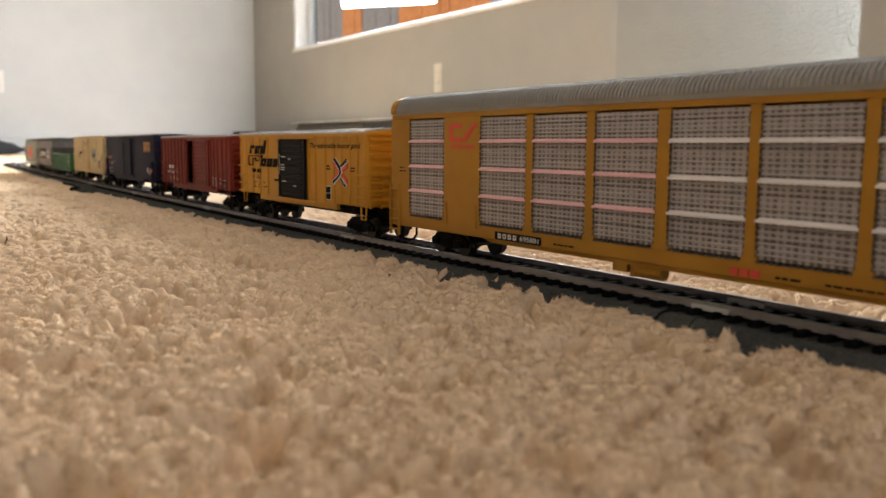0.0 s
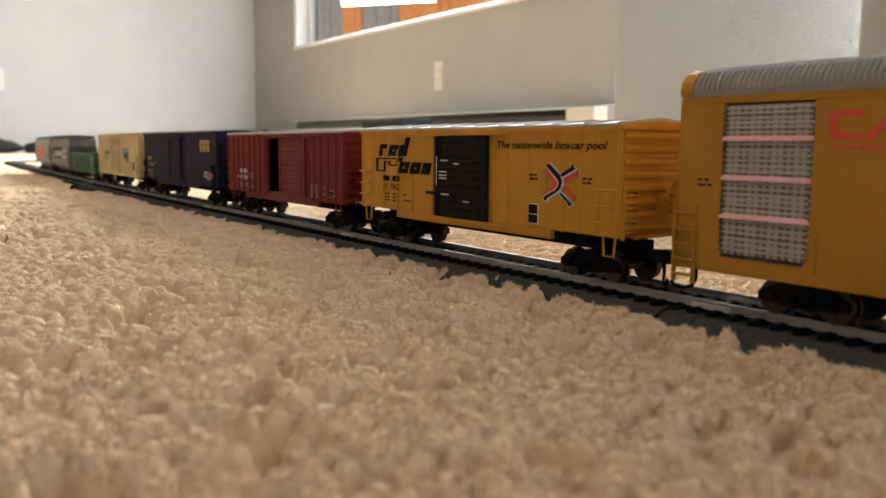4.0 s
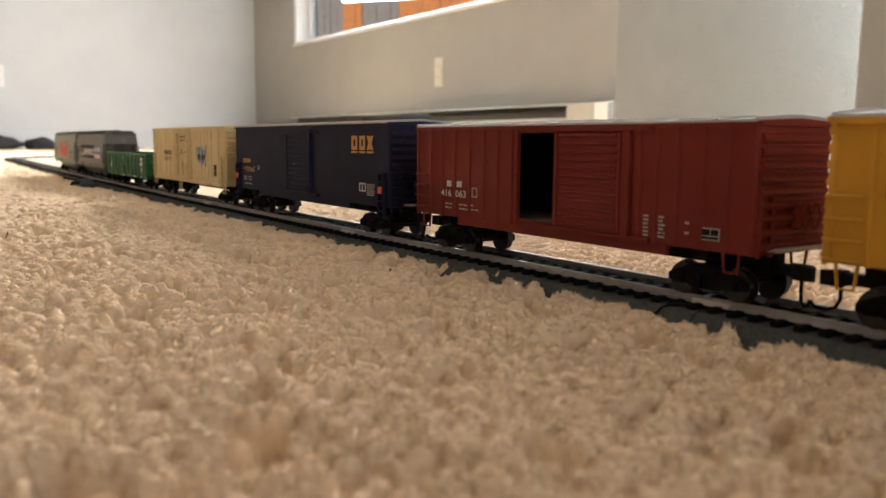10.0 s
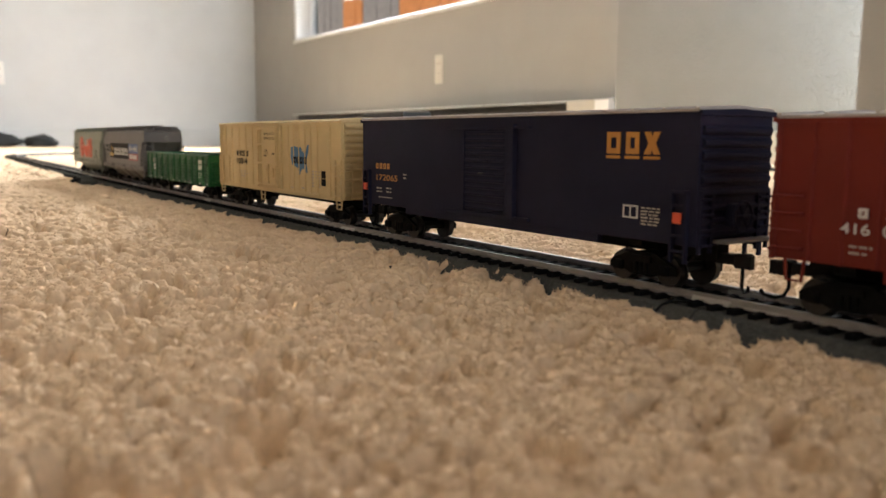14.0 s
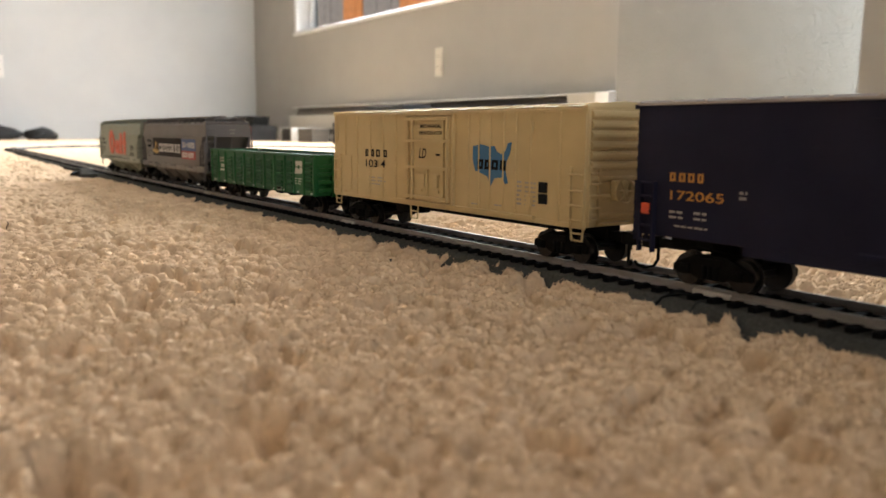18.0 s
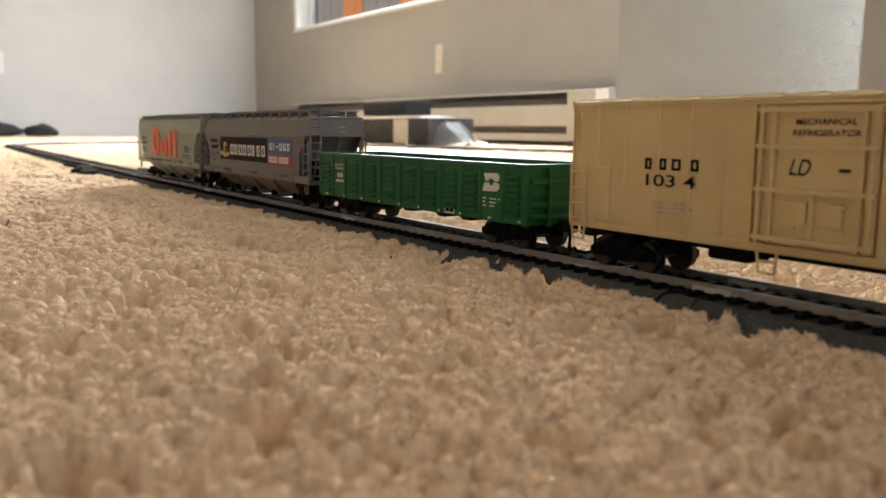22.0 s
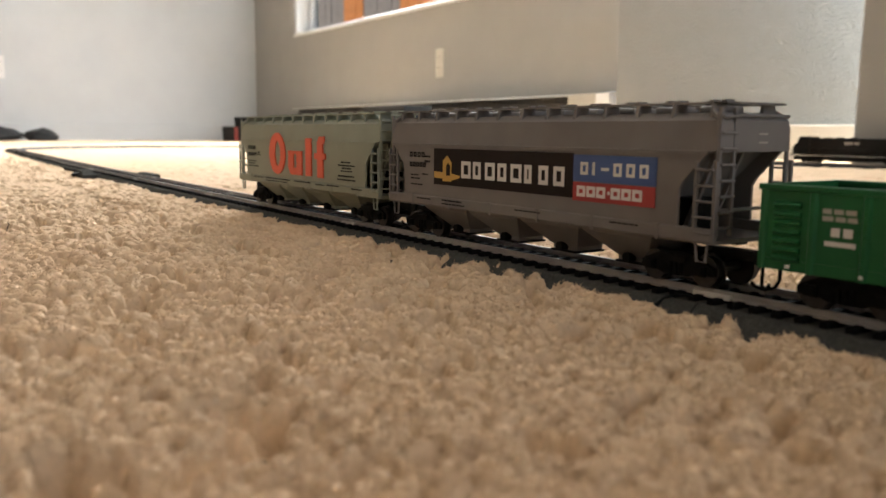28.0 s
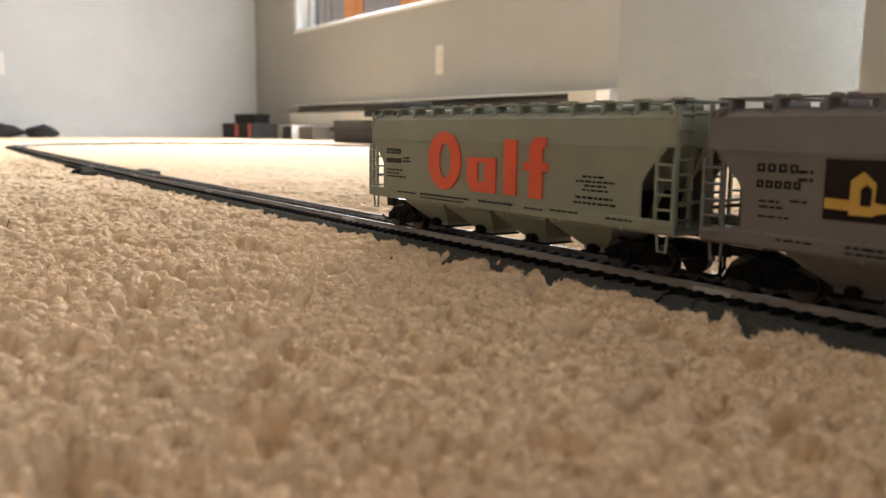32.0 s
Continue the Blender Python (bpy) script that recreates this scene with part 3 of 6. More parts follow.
def bent(cx, cy, r, a0, a1):
    ob = thing("track_section", "curved model railway track on grey plastic roadbed", "train track", "sections of the train track")
    ob.matrix_basis = pose(cx * CM, cy * CM, RAIL_Z * CM)
    n = 12

    def sweep(prof, shift):
        bm = bmesh.new()
        rings = []
        for k in range(n + 1):
            a = a0 + (a1 - a0) * k / n
            rings.append([bm.verts.new(((r + shift + p) * math.cos(a) * CM, (r + shift + p) * math.sin(a) * CM, q * CM)) for p, q in prof])
        for r0, r1 in zip(rings, rings[1:]):
            for k in range(len(prof)):
                j = (k + 1) % len(prof)
                bm.faces.new((r0[k], r0[j], r1[j], r1[k]))
        return bm
    part("roadbed", sweep(profile(), 0), M_ROADBED, ob)
    for w in (-0.86, 0.86):
        part("rail", sweep(RAILHEAD, w), M_RAIL, ob)
    bm = bmesh.new()
    cnt = int(r * abs(a1 - a0) / 0.69)
    for k in range(cnt):
        a = a0 + (a1 - a0) * (k + 0.5) / cnt
        c, s = math.cos(a), math.sin(a)
        vs = []
        for z in (-0.42, -0.20):
            for u, v in ((-1.5, -0.11), (1.5, -0.11), (1.5, 0.11), (-1.5, 0.11)):
                vs.append(bm.verts.new((((r + u) * c - v * s) * CM, ((r + u) * s + v * c) * CM, z * CM)))
        for f in ((0, 1, 2, 3), (4, 5, 6, 7), (0, 1, 5, 4), (1, 2, 6, 5), (2, 3, 7, 6), (3, 0, 4, 7)):
            bm.faces.new([vs[q] for q in f])
    tagged(part("ties", bm, M_TIE, ob), kind="stuff")


for k in range(6):
    bent(LEFT_X, LEFT_Y + LEFT_R, LEFT_R, math.pi / 2 + k * math.pi / 6, math.pi / 2 + (k + 1) * math.pi / 6)
    bent(RIGHT_X, RIGHT_Y + RIGHT_R, RIGHT_R, -math.pi / 2 + k * math.pi / 6, -math.pi / 2 + (k + 1) * math.pi / 6)


# ---- parts that all cars share ----
def half_round(bm, y0, y1, x, z, r, out):
    """A rounded rib along y, which stands out from an end at x."""
    pts = [(x, z - r), (x + out * 0.5 * r, z - 0.75 * r), (x + out * 0.85 * r, z - 0.3 * r), (x + out * 0.85 * r, z + 0.3 * r), (x + out * 0.5 * r, z + 0.75 * r), (x, z + r)]
    return prism(bm, pts, "y", y0, y1)


def wheelset_mesh():
    bm = bmesh.new()
    for sgn in (-1, 1):
        prism(bm, [(0.48 * math.cos(a * math.pi / 12), 0.48 * math.sin(a * math.pi / 12)) for a in range(24)], "y", sgn * 0.74, sgn * 0.98)
        prism(bm, [(0.55 * math.cos(a * math.pi / 12), 0.55 * math.sin(a * math.pi / 12)) for a in range(24)], "y", sgn * 0.66, sgn * 0.735)
        for k in range(4):
            a = k * math.pi / 2
            box(bm, 0.22 * math.cos(a) - 0.05, 0.22 * math.cos(a) + 0.05, sgn * 0.985, sgn * 1.0, 0.22 * math.sin(a) - 0.05, 0.22 * math.sin(a) + 0.05)
    tube(bm, [(0, -1.1, 0), (0, 1.1, 0)], 0.1, 8)
    return data_of("wheelset", bm, M_WHEEL)


def truck_mesh(base):
    bm = bmesh.new()
    b = base / 2
    prof = [(-b - 0.42, 0.38), (-b - 0.42, 0.62), (-b - 0.2, 0.72), (-0.55, 0.98), (0.55, 0.98), (b + 0.2, 0.72), (b + 0.42, 0.62), (b + 0.42, 0.38), (b - 0.15, 0.4), (0.45, 0.26), (-0.45, 0.26), (-b + 0.15, 0.4)]
    for sgn in (-1, 1):
        prism(bm, prof, "y", sgn * 1.03, sgn * 1.14)
        for k in (-1, 0, 1):
            tube(bm, [(k * 0.2, sgn * 1.17, 0.32), (k * 0.2, sgn * 1.17, 0.68)], 0.08, 8)
        for k in (-b, b):
            box(bm, k - 0.18, k + 0.18, sgn * 1.12, sgn * 1.24, 0.36, 0.66)
            box(bm, k - 0.11, k + 0.11, sgn * 1.23, sgn * 1.28, 0.42, 0.6)
        box(bm, -0.4, 0.4, sgn * 1.12, sgn * 1.2, 0.68, 0.9)
    box(bm, -0.35, 0.35, -1.15, 1.15, 0.7, 1.0)
    box(bm, -b - 0.1, -b + 0.1, -0.9, 0.9, 0.6, 0.72)
    box(bm, b - 0.1, b + 0.1, -0.9, 0.9, 0.6, 0.72)
    return data_of("truck", bm, M_TRUCK)


WHEELSET = wheelset_mesh()
TRUCKS = {1.9: truck_mesh(1.9), 1.75: truck_mesh(1.75)}
AXLES = []
LOCO_AXLES = []


def add_truck(car, x, base=1.9):
    t = part("truck", TRUCKS[base], M_TRUCK, car, "black plastic sprung truck")
    t.location.x = x * CM
    for k in (-base / 2, base / 2):
        w = part("wheelset", WHEELSET, M_WHEEL, t, "metal wheels on an axle")
        w.location = (k * CM, 0, 0.48 * CM)
        AXLES.append(w)


def add_coupler(car, end, x):
    """A knuckle coupler at the end (1 front, -1 back), with its hanging pin."""
    bm = bmesh.new()
    box(bm, min(x - end * 1.2, x + end * 0.35), max(x - end * 1.2, x + end * 0.35), -0.2, 0.2, 0.86, 1.16)
    box(bm, min(x + end * 0.3, x + end * 0.72), max(x + end * 0.3, x + end * 0.72), -0.3, 0.16, 0.78, 1.22, bevel=0.06)
    box(bm, min(x + end * 0.66, x + end * 0.9), max(x + end * 0.66, x + end * 0.9), -0.32, -0.1, 0.8, 1.2)
    c = part("coupler", bm, M_BLACK, car, "black knuckle coupler")
    bm = bmesh.new()
    y = -0.02
    tube(bm, [(x + end * 0.45, y, 0.8), (x + end * 0.45, y, 0.42), (x + end * 0.52, y - 0.1, 0.2), (x + end * 0.72, y - 0.25, 0.12), (x + end * 0.95, y - 0.42, 0.2), (x + end * 1.02, y - 0.5, 0.34)], 0.055)
    part("coupler_pin", bm, M_BLACK, c, "curved wire pin")


def add_stirrup(car, x, y, top, low, material, wide=0.55, rungs=1):
    bm = bmesh.new()
    tube(bm, [(x - wide / 2, y, top), (x - wide / 2 + 0.06, y, low), (x + wide / 2 - 0.06, y, low), (x + wide / 2, y, top)], 0.045)
    if rungs > 1:
        tube(bm, [(x - wide / 2 + 0.03, y, (top + low) / 2), (x + wide / 2 - 0.03, y, (top + low) / 2)], 0.04)
    part("stirrup_step", bm, material, car)


def add_ladder(car, x0, x1, y, zs, material, stiles=True, top=None, low=None):
    """Rungs from x0 to x1 in front of a side at y."""
    bm = bmesh.new()
    sgn = -1 if y < 0 else 1
    for z in zs:
        tube(bm, [(x0, y, z), (x0 + 0.03, y + sgn * 0.13, z), (x1 - 0.03, y + sgn * 0.13, z), (x1, y, z)], 0.042)
    if stiles:
        lo, hi = (low if low is not None else min(zs) - 0.25), (top if top is not None else max(zs) + 0.25)
        for x in (x0, x1):
            box(bm, x - 0.05, x + 0.05, min(y, y + sgn * 0.1), max(y, y + sgn * 0.1), lo, hi)
    part("ladder", bm, material, car)


def end_ladder(car, x, end, y0, y1, zs, material):
    """Rungs across an end at x, from y0 to y1."""
    bm = bmesh.new()
    for z in zs:
        tube(bm, [(x, y0, z), (x + end * 0.14, y0, z), (x + end * 0.14, y1, z), (x, y1, z)], 0.042)
    for y in (y0, y1):
        box(bm, min(x, x + end * 0.1), max(x, x + end * 0.1), y - 0.05, y + 0.05, min(zs) - 0.25, max(zs) + 0.25)
    part("end_ladder", bm, material, car)


def add_brake(car, x, end, y, z, material):
    bm = bmesh.new()
    box(bm, min(x, x + end * 0.3), max(x, x + end * 0.3), y - 0.3, y + 0.3, z - 0.35, z + 0.35, bevel=0.05)
    h = part("brake_housing", bm, material, car)
    bm = bmesh.new()
    ring = [(x + end * 0.42, y + 0.42 * math.cos(a * math.pi / 10), z + 0.42 * math.sin(a * math.pi / 10)) for a in range(21)]
    tube(bm, ring, 0.045)
    for k in range(3):
        a = k * math.pi / 3
        tube(bm, [(x + end * 0.42, y - 0.4 * math.cos(a), z - 0.4 * math.sin(a)), (x + end * 0.42, y + 0.4 * math.cos(a), z + 0.4 * math.sin(a))], 0.03)
    tube(bm, [(x + end * 0.2, y, z), (x + end * 0.45, y, z)], 0.07)
    part("brake_wheel", bm, material, h)


def add_frame(car, L, centres, gear=True):
    bm = bmesh.new()
    box(bm, -L / 2 + 0.3, L / 2 - 0.3, -0.28, 0.28, 0.95, 1.45)
    part("centre_sill", bm, M_TRUCK, car, "black centre sill")
    for x in (-centres, centres):
        part("bolster", prism(bmesh.new(), [(-1.5, 1.45), (1.5, 1.45), (1.45, 1.25), (0.35, 0.98), (-0.35, 0.98), (-1.45, 1.25)], "x", x - 0.3, x + 0.3), M_TRUCK, car)
    if gear:
        bm = bmesh.new()
        tube(bm, [(-1.9, -0.75, 1.27), (-0.4, -0.75, 1.27)], 0.22, 10)
        part("air_tank", bm, M_TRUCK, car, "black air tank")
        bm = bmesh.new()
        tube(bm, [(1.1, -0.7, 1.27), (1.9, -0.7, 1.27)], 0.2, 10)
        tube(bm, [(1.9, -0.7, 1.27), (3.4, -0.5, 1.2)], 0.05, 6)
        part("brake_cylinder", bm, M_TRUCK, car, "black brake cylinder")


def peaked_roof(car, L, W, H, rise, n, material, over=0.06, rib_material=None, gable=None):
    w = W / 2 + over
    bm = prism(bmesh.new(), [(-w, H), (w, H), (w, H + 0.08), (0, H + rise), (-w, H + 0.08)], "x", -L / 2, L / 2)
    r = part("roof", bm, material, car, "pale metal roof with cross seams" if material is M_ROOFSILVER else "")
    for end in (-1, 1) if gable else ():
        a, b = sorted((end * (L / 2 - 0.05), end * (L / 2 + 0.1)))
        part("gable", prism(bmesh.new(), [(-w, H - 0.1), (w, H - 0.1), (w, H + 0.04), (0, H + rise - 0.05), (-w, H + 0.04)], "x", a, b), gable, car)
    bm = bmesh.new()
    prism(bm, [(-w - 0.02, H + 0.06), (-w, H + 0.13), (0, H + rise + 0.06), (w, H + 0.13), (w + 0.02, H + 0.06)], "x", -0.06, 0.06)
    seam = data_of("roof_seam", bm, rib_material or material)
    for i in range(n + 1):
        s = part("roof_seam", seam, material, r)
        s.location.x = (-L / 2 + 0.07 + (L - 0.14) * i / n) * CM


def ribbed_end(car, x, end, W, zs, r, material, name="end_rib"):
    bm = half_round(bmesh.new(), -W / 2 + 0.12, W / 2 - 0.12, x, 0, r, end)
    me = data_of(name, bm, material)
    for z in zs:
        o = part(name, me, material, car)
        o.location.z = z * CM


def posts(car, xs, y, z0, z1, material, wide=0.16, deep=0.09, name="side_post"):
    sgn = -1 if y < 0 else 1
    bm = bmesh.new()
    prism(bm, [(-wide / 2, 0), (-wide / 4, sgn * deep), (wide / 4, sgn * deep), (wide / 2, 0)], "z", z0, z1)
    me = data_of(name, bm, material)
    for x in xs:
        o = part(name, me, material, car)
        o.location = (x * CM, y * CM, 0)


def small_print(car, rows, material, y, name="small_print"):
    """Lines of lettering too small to read: x0, x1, z of each line's foot, height."""
    rng = random.Random(len(rows) + 3)
    spans = []
    for x0, x1, z, high in rows:
        x = x0
        while x < x1 - 0.05:
            w = min(rng.uniform(0.12, 0.3), x1 - x)
            spans.append((x, x + w, z, z + high))
            x += w + 0.06
    bars(name, spans, material, car, y, joined=True)


def slatted_door(car, x0, x1, y, z0, z1, n, material, label="", skip=0.25, track=None):
    d = part("door", box_(x0, x1, y - 0.08, y + 0.02, z0, z1, bevel=0.03), material, car, label)
    bm = bmesh.new()
    prism(bm, [(0, -0.07), (-0.06, -0.03), (-0.06, 0.03), (0, 0.07)], "x", x0 + skip, x1 - skip)
    me = data_of("door_slat", bm, material)
    for i in range(n):
        o = part("door_slat", me, material, d)
        o.location = (0, (y - 0.08) * CM, (z0 + (z1 - z0) * (i + 0.6) / n) * CM)
    for x in (x0 + 0.08, x1 - 0.08):
        part("door_stile", box_(x - 0.07, x + 0.07, y - 0.15, y - 0.07, z0 + 0.03, z1 - 0.03), material, d)
    tm = material if track is None else track
    part("door_track", box_(x0 - 1.2, x1 + 1.2, y - 0.14, y + 0.0, z0 - 0.14, z0 - 0.02), tm, car)
    part("door_track", box_(x0 - 1.2, x1 + 1.2, y - 0.14, y + 0.0, z1 + 0.03, z1 + 0.13), tm, car)
    return d


# ---- the train ----
CAR = {}


def yellow_boxcar():
    L, W, B, H = 16.88, 3.5, 1.62, 5.2
    car = thing("boxcar", "yellow ribbed model boxcar with a black sliding door", "train car", "cars of the train")
    y = -W / 2
    part("body", box_(-L / 2, L / 2, -W / 2, W / 2, B, H, bevel=0.04), M_YELLOW, car)
    peaked_roof(car, L, W, H, 0.24, 11, M_ROOFSILVER, gable=M_YELLOW)
    for sy in (-1, 1):
        posts(car, (-8.3, -7.33, -6.3, -5.12, -3.85, -2.2, 1.98, 2.75, 3.93, 4.96, 5.8, 6.65, 7.5, 8.3), sy * W / 2, B, H - 0.12, M_YELLOW, 0.15, 0.07)
        part("side_sill", box_(-5.2, 5.2, min(sy * W / 2, sy * (W / 2 - 0.2)), max(sy * W / 2, sy * (W / 2 - 0.2)), B - 0.32, B + 0.02), M_YELLOW, car)
        part("eave_rail", box_(-L / 2, L / 2, min(sy * W / 2, sy * (W / 2 + 0.09)), max(sy * W / 2, sy * (W / 2 + 0.09)), H - 0.16, H - 0.01), M_YELLOW, car)
    d = slatted_door(car, -1.86, 1.68, y - 0.06, 1.62, 4.92, 11, M_BLACK, "black slatted sliding door", 0.5, M_YELLOW)
    bars("door_print", [(-1.4, -0.85, 3.9, 3.96), (-0.45, -0.1, 3.78, 3.84), (-1.5, -0.95, 3.44, 3.5), (-1.5, -0.95, 3.3, 3.35), (-1.5, -0.95, 3.18, 3.23), (-1.35, -0.75, 2.52, 2.58), (0.2, 0.6, 2.3, 2.35), (-1.7, -1.66, 2.9, 4.1)], M_WHITEINK, d, y - 0.205)
    part("door_latch", box_(-2.5, -1.7, y - 0.2, y - 0.05, 2.5, 2.62), M_BLACK, d)
    # emblem of slanted blocks, black, over the marks
    hollow("emblem_block", [(-5.9, -5.2, 4.05, 4.55), (-5.0, -4.3, 3.3, 3.8), (-4.02, -3.36, 3.3, 3.8)], 0.2, M_INK, car, y, 0.078, "black slanted frame", 0.42)
    for x0, x1, z0, z1 in ((-6.75, -6.48, 4.05, 4.58), (-6.48, -6.1, 4.38, 4.58), (-5.02, -4.78, 4.05, 4.55), (-4.65, -4.4, 4.05, 4.88), (-5.0, -4.78, 3.8, 4.0), (-3.1, -2.55, 3.3, 3.8)):
        k = (z1 - z0) * 0.42
        part("emblem_block", prism(bmesh.new(), [(x0, z0), (x1, z0), (x1 + k, z1), (x0 + k, z1)], "y", y - 0.078, y), M_INK, car, "black slanted block")
    bars("emblem_outline", [(-6.95, -5.1, 3.9, 3.96), (-6.95, -6.89, 3.36, 3.9), (-6.95, -6.2, 3.33, 3.39), (-6.26, -6.2, 3.39, 3.8), (-6.2, -5.75, 3.74, 3.8), (-5.8, -5.74, 3.6, 3.74), (-5.74, -5.1, 3.6, 3.66), (-5.16, -5.1, 3.66, 3.9)], M_INK, car, y, 0.075)
    hollow("reporting_mark", [(-6.33, -6.16, 2.92, 3.15), (-6.03, -5.86, 2.92, 3.15), (-5.48, -5.31, 2.92, 3.15), (-5.18, -4.98, 2.92, 3.15)], 0.055, M_INK, car, y, 0.075)
    letters("car_number", "11  062", 0.27, M_INK, car, -6.25, y - 0.08, 2.53, wide=1.4)
    small_print(car, [(-6.3, -5.85, 2.3, 0.06), (-6.3, -5.85, 2.15, 0.06), (-6.3, -5.85, 2.0, 0.06), (-5.55, -5.0, 2.3, 0.06), (-5.55, -5.0, 2.15, 0.06), (-5.55, -5.0, 2.0, 0.06), (-4.6, -4.4, 2.3, 0.07), (-4.6, -3.9, 2.05, 0.06)], M_INK, y)
    letters("slogan", "The nationwide boxcar pool", 0.36, M_INK, car, 2.25, y - 0.1, 4.36, wide=5.7, slant=0.25, heavy=0.018)
    # crossed red and black bars with pale edges
    def cross(name, material, proud, *shapes):
        for pts in shapes:
            part(name, prism(bmesh.new(), [(4.84 + 1.71 * p, 3.99 - 1.5 * q) for p, q in pts], "y", y - proud, y), material, car)

    cross("cross_edge", M_WHITEINK, 0.074,
          [(0.06, 0.1), (0.18, 0.0), (0.53, 0.27), (0.6, 0.38), (0.61, 0.5), (0.56, 0.62), (0.41, 0.73), (0.15, 0.88), (0.13, 0.95), (-0.01, 0.87), (0.01, 0.79), (0.33, 0.63), (0.42, 0.56), (0.45, 0.48), (0.42, 0.42), (0.37, 0.38)],
          [(0.49, 0.3), (0.81, 0.11), (0.79, 0.03), (0.99, 0.13), (0.93, 0.2), (0.58, 0.37)],
          [(0.56, 0.65), (0.93, 0.94), (0.77, 1.02), (0.76, 0.95), (0.48, 0.73)])
    cross("black_bar", M_INK, 0.082,
          [(0.08, 0.08), (0.18, 0.02), (0.5, 0.27), (0.57, 0.38), (0.58, 0.48), (0.53, 0.6), (0.4, 0.7), (0.13, 0.85), (0.12, 0.92), (0.02, 0.85), (0.03, 0.81), (0.35, 0.65), (0.45, 0.57), (0.48, 0.47), (0.45, 0.4), (0.4, 0.35)],
          [(0.52, 0.28), (0.83, 0.1), (0.82, 0.04), (0.96, 0.12), (0.92, 0.16), (0.58, 0.33)],
          [(0.56, 0.68), (0.9, 0.94), (0.78, 0.99), (0.78, 0.94), (0.52, 0.73)])
    cross("red_bar", M_REDINK, 0.078,
          [(0.02, 0.15), (0.1, 0.17), (0.43, 0.43), (0.44, 0.51), (0.35, 0.6), (0.0, 0.78), (0.0, 0.7), (0.25, 0.57), (0.31, 0.5), (0.28, 0.42), (0.03, 0.24)],
          [(0.62, 0.4), (0.99, 0.19), (0.98, 0.32), (0.65, 0.47)],
          [(0.63, 0.53), (0.96, 0.75), (0.94, 0.85), (0.62, 0.6)])
    small_print(car, [(4.05, 4.5, 3.48, 0.08), (4.05, 4.5, 3.34, 0.08), (6.76, 7.2, 3.44, 0.07), (6.76, 7.25, 3.3, 0.07)], M_INK, y, "notice")
    bars("stencil_plate", [(4.04, 4.52, 2.14, 2.46), (4.04, 4.52, 1.8, 2.1)], M_INK, car, y, 0.03)
    bars("stencil_border", [(4.0, 4.56, 1.76, 2.5)], M_WHITEINK, car, y, 0.015)
    for sy in (-1, 1):
        add_ladder(car, 7.42, 8.42, sy * (W / 2 + 0.02), (3.15, 2.62, 2.08), M_YELLOW, False)
        add_ladder(car, -8.42, -7.5, sy * (W / 2 + 0.02), (3.3, 2.75, 2.22, 1.72), M_YELLOW, False)
        for x in (-7.85, 8.0):
            add_stirrup(car, x, sy * (W / 2 - 0.05), B, 1.0, M_YELLOW)
    for end in (1, -1):
        ribbed_end(car, end * L / 2, end, W, [1.95 + 0.42 * i for i in range(8)], 0.15, M_YELLOW)
        add_coupler(car, end, end * L / 2)
        end_ladder(car, end * L / 2, end, -1.6, -1.0, (1.8, 2.2, 2.6, 3.0), M_YELLOW)
        part("platform", box_(min(end * L / 2, end * (L / 2 + 0.35)), max(end * L / 2, end * (L / 2 + 0.35)), -1.2, 1.4, 1.62, 1.7), M_YELLOW, car)
    add_brake(car, L / 2, 1, 0.2, 2.7, M_YELLOW)
    add_frame(car, L, 6.5)
    for x in (-6.5, 6.5):
        add_truck(car, x)
    CAR["yellow"] = (car, -35.48, L)


